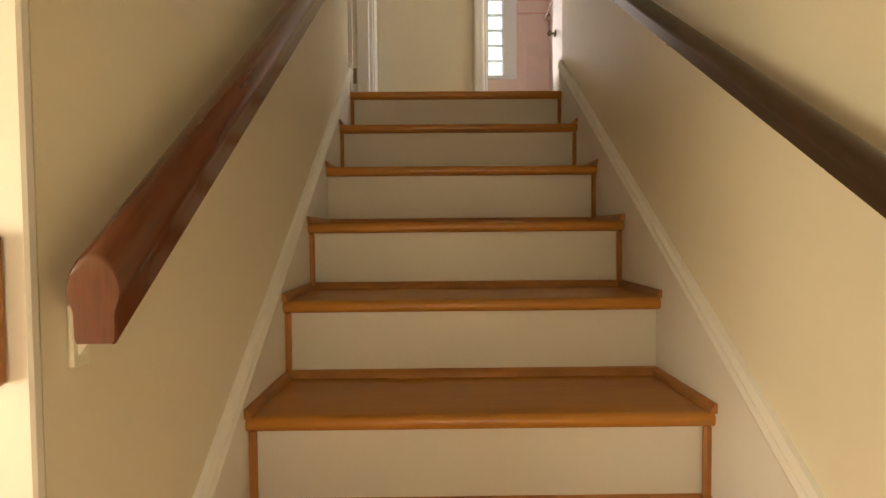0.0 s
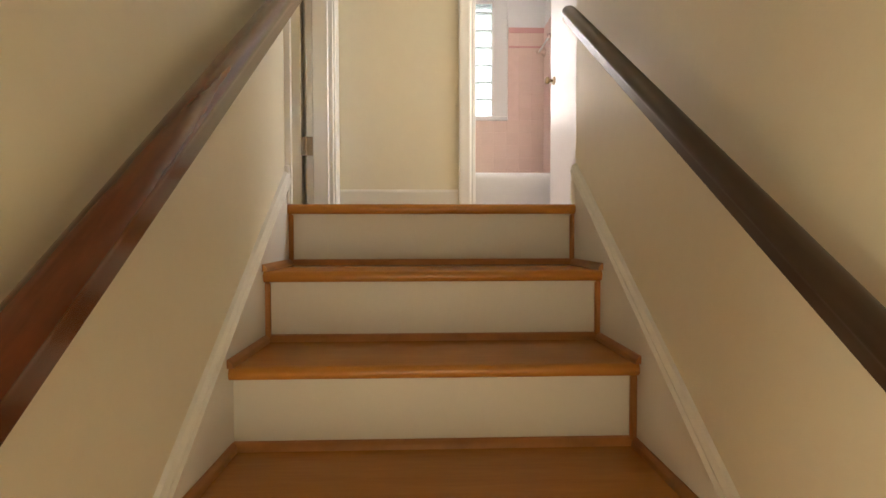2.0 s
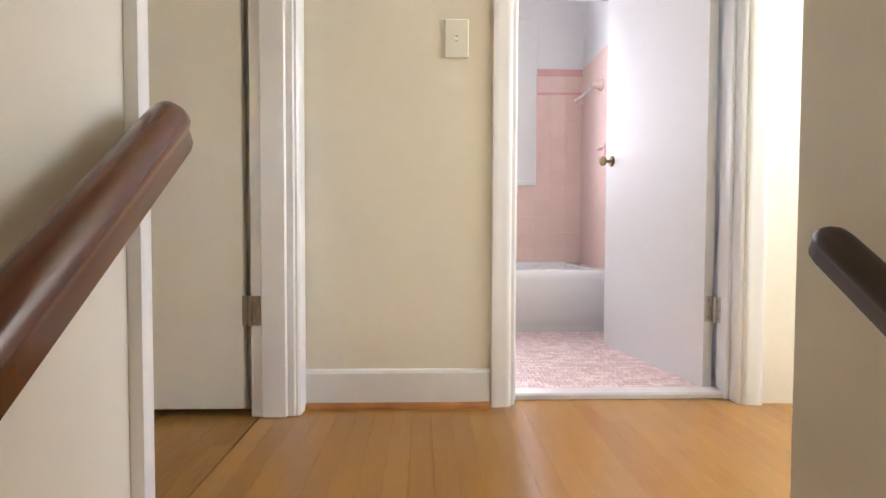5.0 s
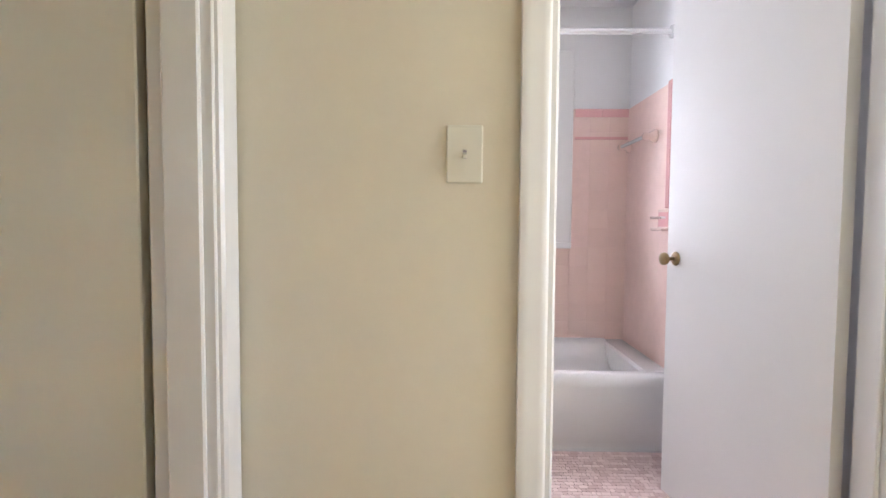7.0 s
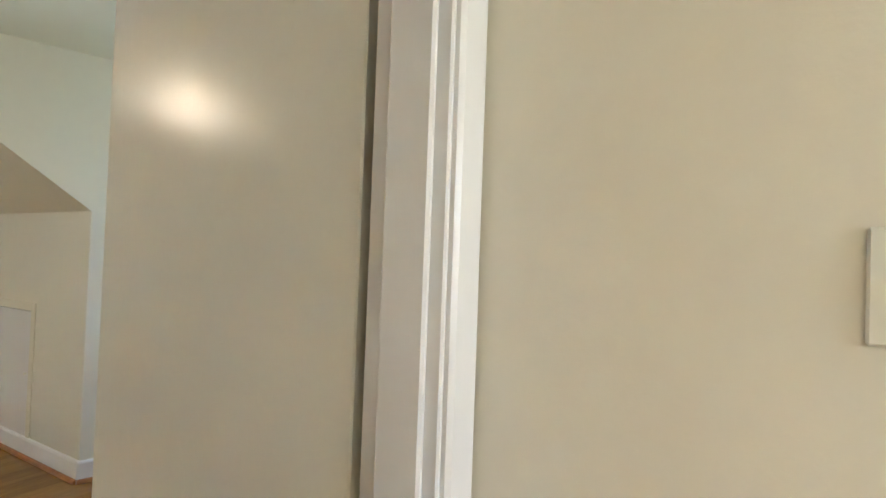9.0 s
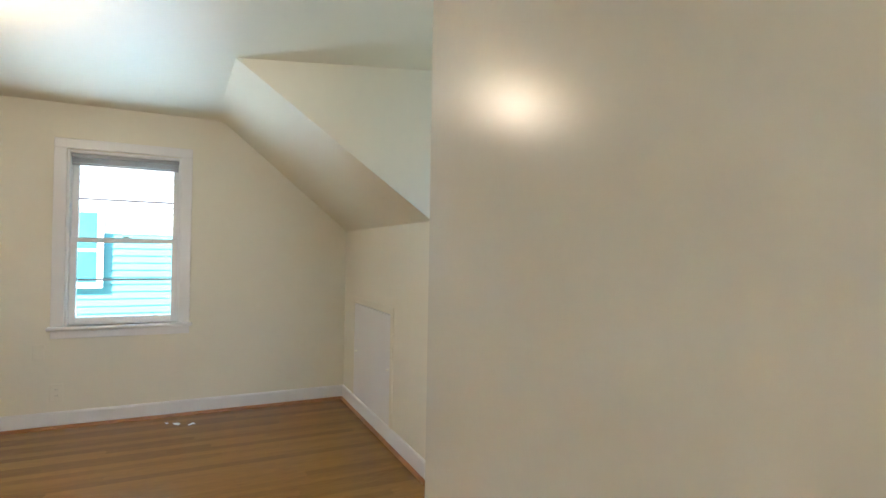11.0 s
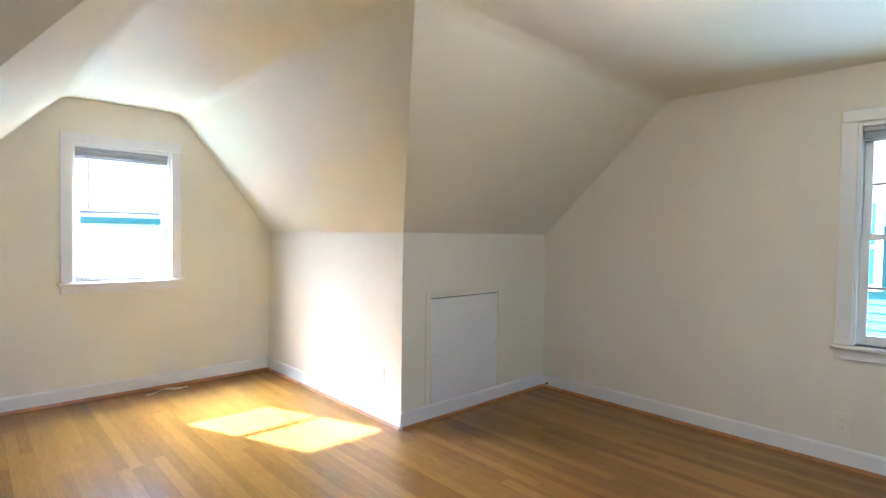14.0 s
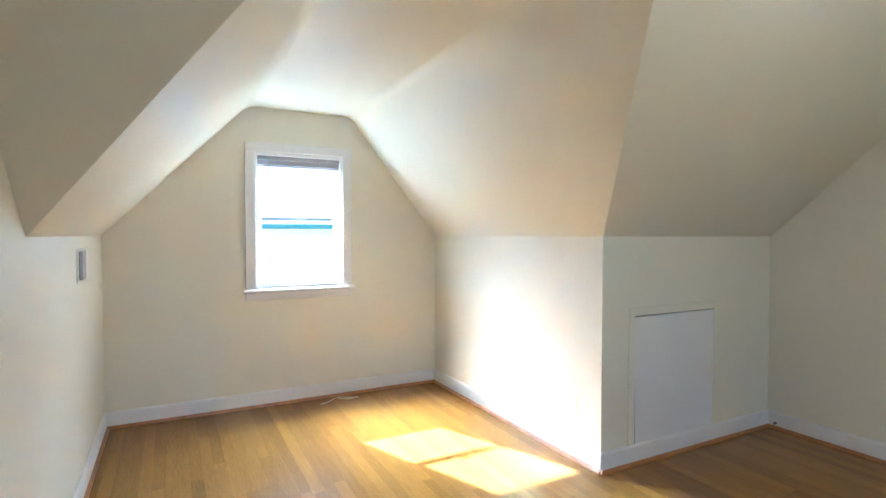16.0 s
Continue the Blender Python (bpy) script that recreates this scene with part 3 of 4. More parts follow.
# ---- stairs ----
stairs = thing("stairs", (0, -1.0, LOW), "oak stairs with white risers and varnished treads between white skirts", "stairs", kind=S)
for k in range(10):
    y, z = -k * RUN, -k * RISE
    # nosing front at y, top at z
    back = y + RUN + 0.03 if k else 0.05
    prof = [(back, z), (back, z - 0.03), (y + 0.013, z - 0.03)] + [(y + 0.013 - 0.013 * math.sin(a), z - 0.015 - 0.015 * math.cos(a)) for a in (0.45, 0.9, 1.35, 1.8, 2.3, 2.75)] + [(y + 0.013, z)]
    part("tread", sweep(bmesh.new(), [(a, b) for a, b in prof], [((-HALF, 0, 0), (0, 1, 0), (0, 0, 1), 1), ((HR, 0, 0), (0, 1, 0), (0, 0, 1), 1)]), OAK, stairs, smooth=0.5)
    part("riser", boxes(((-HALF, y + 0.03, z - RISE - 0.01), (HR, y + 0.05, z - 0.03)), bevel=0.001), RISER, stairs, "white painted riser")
    for side in (-1, 1):
        if (k, side) in ((2, -1), (4, 1), (7, -1)):
            continue
        x0 = EDGE[side]
        part("corner_strip", boxes(((x0 - side * 0.019, y + 0.015, z - RISE + 0.004), (x0, y + 0.031, z - 0.03)), bevel=0.005), OAK_EDGE, stairs)
    if k:
        # cove at the back of the tread and along its ends
        cz = z
        cove = [(y + RUN + 0.031, cz), (y + RUN + 0.012, cz), (y + RUN + 0.016, cz + 0.010), (y + RUN + 0.022, cz + 0.016), (y + RUN + 0.031, cz + 0.018)]
        part("back_moulding", sweep(bmesh.new(), cove, [((-HALF, 0, 0), (0, 1, 0), (0, 0, 1), 1), ((HR, 0, 0), (0, 1, 0), (0, 0, 1), 1)]), OAK_EDGE, stairs)
        for side in (-1, 1):
            x0 = EDGE[side]
            sprof = [(0, 0), (-side * 0.020, 0), (-side * 0.017, 0.010), (-side * 0.010, 0.018), (0, 0.020)]
            part("end_moulding", sweep(bmesh.new(), sprof, [((x0, y - 0.006, cz), (1, 0, 0), (0, 0, 1), 1), ((x0, y + RUN + 0.02, cz), (1, 0, 0), (0, 0, 1), 1)]), OAK_EDGE, stairs)
part("carriage", slab([(-HALF + 0.01, 0.05, -0.30), (-HALF + 0.01, -8.4 * RUN + 0.05, LOW - 0.03), (-HALF + 0.01, 0.05, LOW - 0.03)], (HALF + HR - 0.02, 0, 0)), GAP, stairs)
for side in (-1, 1):
    x0 = EDGE[side]
    ybot = -1.70 if side < 0 else -2.45
    lift, slope = (0.068, RISE / RUN) if side < 0 else (0.086, 0.722)
    top = lambda yy: lift + yy * slope
    sk = whole("skirt", slab([(x0, 0.03, top(0.03)), (x0, 0.03, -0.4), (x0, ybot, top(ybot) - 0.42), (x0, ybot, top(ybot))], (-side * 0.006, 0, 0)), TRIM,
               "white painted stair skirt board with a moulded cap", "skirt board", S)
    n2 = Vector((0, -slope, 1)).normalized()
    capp = [(0, -0.006), (0.016, -0.006), (0.019, 0.002), (0.014, 0.010), (0.016, 0.017), (0.009, 0.026), (0, 0.028)]
    cap = part("cap_moulding", sweep(bmesh.new(), capp, [((x0, 0.03, top(0.03)), (-side, 0, 0), n2, 1), ((x0, ybot, top(ybot)), (-side, 0, 0), n2, 1)]), TRIM, sk, smooth=0.6)
    cap.matrix_parent_inverse = Matrix()
    if side > 0:
        post = part("end_block", boxes(((x0 - 0.016, 0.006, 0.0), (x0 + 0.002, 0.030, 0.115)), bevel=0.003), TRIM, sk)
    else:
        post = part("end_block", boxes(((x0, -0.005, -0.0), (x0 + 0.014, 0.03, 0.12)), bevel=0.003), TRIM, sk)
    post.matrix_parent_inverse = Matrix()


# ---- handrails ----
def loaf(w, h):
    """A bread-loaf rail section: rounded top, flat sides that narrow to the base."""
    pts = [(w * 0.5 * math.cos(a), h * 0.08 + h * 0.42 * math.sin(a)) for a in [math.pi * i / 12 for i in range(13)]]
    return [(w * 0.34, -h * 0.5), (w * 0.38, -h * 0.45), (w * 0.39, -h * 0.14), (w * 0.47, -h * 0.0)] + pts + [(-w * 0.47, -h * 0.0), (-w * 0.39, -h * 0.14), (-w * 0.38, -h * 0.45), (-w * 0.34, -h * 0.5)]


def handrail(name, x, y0, y1, zoff, w, h, mat, label, side, brackets, bracket_mat, pitch):
    n = Vector((0, 1, pitch)).normalized()
    u = Vector((0, -pitch, 1)).normalized()
    at = lambda yy: Vector((x, yy, zoff + yy * pitch))
    p, q = at(y0), at(y1)
    rail = thing(name, p, label, "handrail")
    plumb = Vector((0, 0, math.sqrt(1 + pitch * pitch)))
    secs = [(p, (1, 0, 0), plumb, 0.93), (p + n * 0.004, (1, 0, 0), plumb, 1.0)]
    secs += [(p.lerp(q, i / 8), (1, 0, 0), plumb, 1.0) for i in range(1, 8)]
    secs += [(q - n * 0.02, (1, 0, 0), u, 1.0), (q - n * 0.007, (1, 0, 0), u, 0.93), (q, (1, 0, 0), u, 0.75)]
    part("rail", sweep(bmesh.new(), loaf(w, h), secs), mat, rail, smooth=0.7)
    wx = EDGE[side]
    for yb in brackets:
        c = at(yb) - u * (h * 0.5)
        if side < 0:
            # white bracket: a flat wall plate with a triangular gusset
            bk = part("bracket", boxes(((wx, yb - 0.014, c.z - 0.095), (wx + 0.006, yb + 0.014, c.z - 0.030)), bevel=0.002), bracket_mat, rail, "white metal rail bracket")
            part("gusset", slab([(wx + 0.005, yb - 0.006, c.z - 0.085), (x + 0.012, yb - 0.006, c.z - 0.001), (x - 0.012, yb - 0.006, c.z - 0.001), (wx + 0.005, yb - 0.006, c.z - 0.032)], (0, 0.012, 0)), bracket_mat, bk)
            continue
        bk = part("bracket", tube(bmesh.new(), (wx, yb, c.z - 0.036), (wx - side * 0.006, yb, c.z - 0.036), 0.014, n=16), bracket_mat, rail, "small metal rail bracket", smooth=0.6)
        arm = bmesh.new()
        tube(arm, (wx - side * 0.004, yb, c.z - 0.036), (x + side * 0.008, yb, c.z - 0.022), 0.005, n=10)
        tube(arm, (x + side * 0.008, yb, c.z - 0.024), (x, yb, c.z + 0.002), 0.005, n=10)
        part("arm", arm, bracket_mat, bk, smooth=0.6)
        part("saddle", boxes(((x - 0.008, yb - 0.012, c.z - 0.006), (x + 0.008, yb + 0.012, c.z + 0.002)), bevel=0.002), bracket_mat, bk)
    return rail


handrail("handrail", -0.391, -1.738, 0.015, 0.690, 0.052, 0.068, RAIL_RED, "mahogany-red varnished wooden handrail on the cream wall", -1, (-1.678, -0.75, -0.03), IVORY, 0.776)
handrail("handrail", 0.400, -2.4, -0.105, 0.626, 0.043, 0.042, RAIL_DARK, "dark brown wooden handrail on small brass brackets", 1, (-2.1, -1.14, -0.14), BRASS, 0.703)
# end of the left wall, with a wooden block on it
whole("trim_wall_end", boxes(((-0.58, -1.739, LOW), (-0.449, -1.725, -0.02)), bevel=0.003), TRIM, "white painted end casing of the stair wall", "trim", S)
whole("wooden_block", boxes(((-0.535, -1.757, -0.735), (-0.469, -1.739, -0.595)), bevel=0.004), OAK_EDGE, "small stained wooden block on the white wall end", "block")

# ---- light switch ----
sw = thing("light_switch", (0.037, SW, 1.158), "ivory plastic toggle switch plate on the cream hall wall", "light switch")
part("plate", boxes(((-0.001, SW - 0.006, 1.098), (0.075, SW, 1.218)), bevel=0.003), IVORY, sw)
part("toggle", sweep(bmesh.new(), [(-0.004, -0.004), (0.004, -0.004), (0.004, 0.004), (-0.004, 0.004)], [((0.037, SW - 0.004, 1.158), (1, 0, 0), (0, 0, 1), 1.1), ((0.037, SW - 0.019, 1.152), (1, 0, 0), (0, 0, 1), 0.9)]), IVORY, sw)
part("slot", boxes(((0.0330, SW - 0.0066, 1.149), (0.0410, SW - 0.0055, 1.167))), BLIND, sw)
for z in (1.128, 1.188):
    part("screw", tube(bmesh.new(), (0.037, SW - 0.0055, z), (0.037, SW - 0.0075, z), 0.003, n=10), IVORY, sw)


# ---- windows ----
def double_hung(name, o, u, n, w, z0, z1, label, muntins, slats, wand, meet=0.034, deep=0.034):
    """A double-hung window. o: the middle of the opening on the room's wall face; u along the wall; n into the room."""
    o, u, n = Vector(o), Vector(u), Vector(n)
    up = Vector((0, 0, 1))
    win = thing(name, o + up * z0, label, "window", kind=S)

    def bar(nm, a0, a1, b0, b1, d0, d1, mat, parent, label="", bevel=0.003):
        bm = bmesh.new()
        box(bm, (a0, d0, b0), (a1, d1, b1), bevel)
        m = Matrix((u.to_4d(), n.to_4d(), up.to_4d(), (0, 0, 0, 1))).transposed()
        m.translation = o
        m[3][0] = m[3][1] = m[3][2] = 0
        bmesh.ops.transform(bm, matrix=m, verts=bm.verts[:])
        bmesh.ops.recalc_face_normals(bm, faces=bm.faces[:])
        return part(nm, bm, mat, parent, label)

    h = w / 2
    # casing, stool and apron
    bar("side_casing", -h - 0.066, -h + 0.006, z0, z1 + 0.004, 0, 0.018, TRIM, win)
    bar("side_casing", h - 0.006, h + 0.066, z0, z1 + 0.004, 0, 0.018, TRIM, win)
    bar("head_casing", -h - 0.066, h + 0.066, z1 + 0.004, z1 + 0.068, 0, 0.019, TRIM, win)
    bar("stool", -h - 0.085, h + 0.085, z0 - 0.024, z0, -0.10, 0.042, TRIM, win, bevel=0.006)
    bar("apron", -h - 0.066, h + 0.066, z0 - 0.078, z0 - 0.024, 0, 0.015, TRIM, win)
    # frame lining
    for a, b in ((-h, -h + 0.02), (h - 0.02, h)):
        bar("window_jamb", a, b, z0, z1, -0.15, 0, SASH, win)
    bar("window_head", -h + 0.02, h - 0.02, z1 - 0.02, z1, -0.15, 0, SASH, win)
    bar("window_sill", -h, h, z0 - 0.02, z0 + 0.012, -0.2, -0.1, SASH, win)
    zm = z0 + (z1 - z0) * 0.49
    for s, (b0, b1, d) in enumerate(((z0 + 0.001, zm + meet / 2, -0.075), (zm - meet / 2, z1 - 0.02, -0.081 - deep))):
        sash = bar("sash", -h + 0.02, -h + 0.058, b0, b1, d, d + deep, SASH, win, "white painted window sash")
        bar("stile", h - 0.058, h - 0.02, b0, b1, d, d + deep, SASH, sash)
        bar("rail", -h + 0.058, h - 0.058, b0, b0 + (0.05 if s == 0 else meet), d, d + deep, SASH, sash)
        bar("rail", -h + 0.058, h - 0.058, b1 - (meet if s == 0 else 0.034), b1, d, d + deep, SASH, sash)
        lo, hi = b0 + (0.05 if s == 0 else meet), b1 - (meet if s == 0 else 0.034)
        if muntins:
            bar("muntin", -h + 0.058, h - 0.058, (lo + hi) / 2 - 0.007, (lo + hi) / 2 + 0.007, d + 0.006, d + deep - 0.004, BLIND, sash)
            panes = ((lo, (lo + hi) / 2 - 0.007), ((lo + hi) / 2 + 0.007, hi))
        else:
            panes = ((lo, hi),)
        for c0, c1 in panes:
            g = bar("pane", -h + 0.058, h - 0.058, c0, c1, d + deep / 2 - 0.002, d + deep / 2 + 0.002, GLASS, sash, bevel=0)
            g.visible_shadow = False
    bar("sash_lock", -0.02, 0.02, zm + 0.018, zm + 0.03, -0.07, -0.05, STEEL, win, "small metal sash lock")
    # raised blind
    bl = thing("window_blind", o + up * (z1 - 0.09) + n * -0.03, "raised grey slatted blind at the head of the window", "blind")
    bar("headrail", -h + 0.022, h - 0.022, z1 - 0.048, z1 - 0.022, -0.050, -0.012, BLIND, bl)
    for i in range(slats):
        zz = z1 - 0.054 - i * 0.0052
        bar("slat", -h + 0.026, h - 0.026, zz - 0.0016, zz + 0.0016, -0.048 + 0.002 * (i % 2), -0.018 + 0.002 * (i % 2), BLIND, bl, bevel=0)
    zz = z1 - 0.054 - slats * 0.0052
    bar("bottom_rail", -h + 0.026, h - 0.026, zz - 0.014, zz, -0.046, -0.018, BLIND, bl)
    if wand:
        a = o + u * (h - 0.10) * wand + n * -0.008
        part("wand", tube(bmesh.new(), a + up * (z1 - 0.05), a + up * (z1 - 0.47), 0.004, n=8), BLIND, bl, "thin tilt wand")
    return win


double_hung("window_west", (XW, 0.065, 0), (0, 1, 0), (1, 0, 0), WIN_W[1] - WIN_W[0], WIN_W[2], WIN_W[3], "white double-hung window with a raised grey blind", True, 6, 0)
double_hung("window_south", ((WIN_S[0] + WIN_S[1]) / 2, WY, 0), (1, 0, 0), (0, 1, 0), WIN_S[1] - WIN_S[0], WIN_S[2], WIN_S[3], "small white double-hung window in bright sun", False, 6, 1, 0.022, 0.018)

# bathroom glass block window
bw = thing("window_bathroom", (0.44, 2.9, 0.91), "white framed window of wavy glass blocks", "window", kind=S)
for a, b in (((0.566, 2.842, 0.89), (0.70, 2.87, 1.99)), ((0.18, 2.842, 0.89), (0.25, 2.87, 1.99)), ((0.25, 2.842, 1.945), (0.566, 2.87, 1.99))):
    part("casing_board", boxes((a, b), bevel=0.004), SASH, bw)
part("window_sill", boxes(((0.18, 2.836, 0.872), (0.70, 2.99, 0.908)), bevel=0.004), SASH, bw)
BLOCK = 0.1475
block_me = mesh_of("glass_block", boxes(((-0.0705, -0.03, -0.0705), (0.0705, 0.03, 0.0705)), bevel=0.006), BLOCK_GLASS)
joint_v = mesh_of("mortar_joint", boxes(((-0.0035, -0.035, -0.52), (0.0035, 0.02, 0.52))), BLIND)
joint_h = mesh_of("mortar_joint", boxes(((-0.15, -0.035, -0.0035), (0.15, 0.02, 0.0035))), BLIND)
for i in range(7):
    for x in (0.346, 0.4935):
        gb = piece("glass_block", block_me, bw, (x, 2.90, 0.984 + i * BLOCK))
        gb.visible_shadow = False
    piece("mortar_joint", joint_h, bw, (0.415, 2.90, 0.910 + (i + 1) * BLOCK))
for x in (0.42, 0.5655):
    piece("mortar_joint", joint_v, bw, (x, 2.90, 1.427))

# ---- bathroom fittings ----
tub = thing("bathtub", (0.3, 2.48, 0), "white enamel built-in bathtub with a rounded apron", "bathtub")
ACROSS = [((-0.40, 0, 0), (0, 1, 0), (0, 0, 1), 1), ((1.014, 0, 0), (0, 1, 0), (0, 0, 1), 1)]
lip = [(2.112 + 0.052 * (1 - math.cos(a)), 0.296 + 0.052 * math.sin(a)) for a in [math.pi / 2 * i / 8 for i in range(9)]]
part("apron", sweep(bmesh.new(), [(2.122, 0.0), (2.122, 0.045), (2.112, 0.060)] + lip + [(2.19, 0.348), (2.19, 0.0)], ACROSS), ENAMEL, tub, smooth=0.9)
prof = [(2.19, 0.0), (2.19, 0.347), (2.205, 0.343), (2.225, 0.325), (2.255, 0.275), (2.31, 0.225), (2.40, 0.205),
        (2.60, 0.205), (2.69, 0.23), (2.745, 0.285), (2.775, 0.335), (2.80, 0.350), (2.850, 0.354), (2.850, 0.0)]
part("basin", sweep(bmesh.new(), prof, [ACROSS[0], ((0.90, 0, 0), (0, 1, 0), (0, 0, 1), 1)]), ENAMEL, tub, smooth=0.9)
part("end_deck", boxes(((0.885, 2.188, 0.0), (1.013, 2.850, 0.3485)), bevel=0.012), ENAMEL, tub, smooth=0.6)
rod = thing("shower_rod", (0.3, 2.30, 1.90), "white shower curtain rod across the tub", "curtain rod")
part("pole", tube(bmesh.new(), (-0.40, 2.30, 1.90), (1.02, 2.30, 1.90), 0.0125, n=16), ENAMEL, rod, smooth=0.6)
part("flange", tube(bmesh.new(), (1.026, 2.30, 1.90), (1.012, 2.30, 1.90), 0.028, n=20), ENAMEL, rod, smooth=0.6)


def tile_mesh(name, w, h, mat, t=0.006):
    bm = bmesh.new()
    box(bm, (-w / 2, -t, -h / 2), (w / 2, 0, h / 2))
    front = [e for e in bm.edges if all(v.co.y < -t / 2 for v in e.verts)]
    bmesh.ops.bevel(bm, geom=front, offset=0.001, segments=1, affect="EDGES")
    return mesh_of(name, bm, mat)


P = 0.1085
tile_me, cap_me, bead_me = tile_mesh("tile", P - 0.001, P - 0.001, PINK), tile_mesh("cap_tile", P * 1.4 - 0.002, 0.046, PINK_DEEP, 0.009), tile_mesh("bead_tile", P * 1.4 - 0.002, 0.016, PINK_DEEP, 0.0075)
tiles_back = thing("tiled_wainscot", (0.3, 2.862, 0.38), "pink glazed wall tiles with a rose cap over the tub", "tiling", kind=S)
tiles_right = thing("tiled_wainscot", (1.026, 2.4, 0.38), "pink glazed wall tiles with a rose cap on the side wall", "tiling", kind=S)
part("bedding", boxes(((0.70, 2.8485, 0.33), (1.026, 2.8615, 1.665)), ((-0.40, 2.8485, 0.33), (0.18, 2.8615, 1.665)), ((0.18, 2.8485, 0.33), (0.70, 2.8615, 0.872))), GROUT, tiles_back)
part("bedding", boxes(((1.012, 2.09, 0.33), (1.0255, 2.30, 1.09)), ((1.012, 2.30, 0.33), (1.0255, 2.8485, 1.665))), GROUT, tiles_right)
part("edge_trim", boxes(((1.007, 2.262, 1.09), (1.026, 2.302, 1.678)), bevel=0.004), PINK_DEEP, tiles_right, "rose edge tiles")
for j in range(12):
    z = 0.388 + P * (j + 0.5) - 0.05
    if j == 11:
        z += 0.006
    for i in range(8):
        x = 1.014 - P * (i + 0.5)
        if z > 0.86 and x < 0.70 + P * 0.4:
            continue
        piece("tile", tile_me, tiles_back, (x, 2.853, z))
    for i in range(7):
        if z > 1.12 and i > 4:
            continue
        piece("tile", tile_me, tiles_right, (1.0165, 2.846 - P * (i + 0.5), z), radians(90))
for i in range(2):
    x = 1.014 - P * 1.4 * (i + 0.5)
    piece("cap_tile", cap_me, tiles_back, (x, 2.853, 1.643))
    piece("bead_tile", bead_me, tiles_back, (x, 2.851, 1.502))
for i in range(4):
    y = 2.846 - P * 1.4 * (i + 0.5)
    piece("cap_tile", cap_me, tiles_right, (1.0165, y, 1.643), radians(90))
    if i < 3:
        piece("bead_tile", bead_me, tiles_right, (1.0145, y, 1.502), radians(90))
holder = thing("towel_bar", (1.01, 2.6, 1.44), "pink ceramic towel bar holders on the tiled wall", "towel bar")
for y in (2.44, 2.81):
    part("holder", lathe(bmesh.new(), [(0.034, 0), (0.034, 0.008), (0.024, 0.018), (0.017, 0.035), (0.018, 0.058), (0.012, 0.064)], (1.010, y, 1.447), (-1, 0, 0), 16), PINK, holder, "pink ceramic holder", smooth=0.7)
part("bar", tube(bmesh.new(), (0.962, 2.44, 1.447), (0.962, 2.81, 1.447), 0.009, n=12), ENAMEL, holder, "milky white bar", smooth=0.6)
soap = thing("soap_dish", (1.01, 2.30, 1.03), "pink ceramic soap dish with a chrome grip", "soap dish")
part("dish", boxes(((1.004, 2.235, 0.985), (1.011, 2.375, 1.085)), ((0.968, 2.24, 0.985), (1.006, 2.37, 0.999)), bevel=0.003), PINK, soap)
# no hollow here: a deeper pink plate paints the recess's shade
part("recess", boxes(((1.0025, 2.250, 1.004), (1.0045, 2.360, 1.072))), PINK_DEEP, soap, "flat rose plate coloured as the shade of a recess")
part("grip", tube(bmesh.new(), (0.968, 2.25, 1.045), (0.968, 2.36, 1.045), 0.006, n=10), CHROME, soap, smooth=0.6)
for y in (2.25, 2.36):
    part("post", tube(bmesh.new(), (0.968, y, 1.045), (0.99, y, 1.045), 0.006, n=10), CHROME, soap, smooth=0.6)

# ---- bedroom things ----
lamp = thing("ceiling_lamp", (-2.83, -0.32, TOP), "lit opal glass dome ceiling lamp with a brass finial", "ceiling lamp")
part("pan", lathe(bmesh.new(), [(0.06, 0.0), (0.128, -0.002), (0.142, -0.012), (0.143, -0.030), (0.136, -0.036), (0.118, -0.036)], (-2.83, -0.32, TOP), (0, 0, 1), 40), BRASS, lamp, "brass ceiling pan", smooth=0.7)
dome = [(0.128, -0.034)] + [(0.128 * math.cos(a), -0.034 - 0.088 * math.sin(a)) for a in [math.pi / 2 * i / 10 for i in range(1, 10)]] + [(0.008, -0.122)]
shade = part("shade", lathe(bmesh.new(), dome, (-2.83, -0.32, TOP), (0, 0, 1), 40), GLOW, lamp, "glowing opal glass dome", smooth=0.9)
shade.visible_shadow = False
part("finial", lathe(bmesh.new(), [(0.014, -0.120), (0.015, -0.127), (0.008, -0.131), (0.010, -0.138), (0.006, -0.146), (0.001, -0.149)], (-2.83, -0.32, TOP), (0, 0, 1), 16), BRASS, lamp, "small brass finial", smooth=0.8)


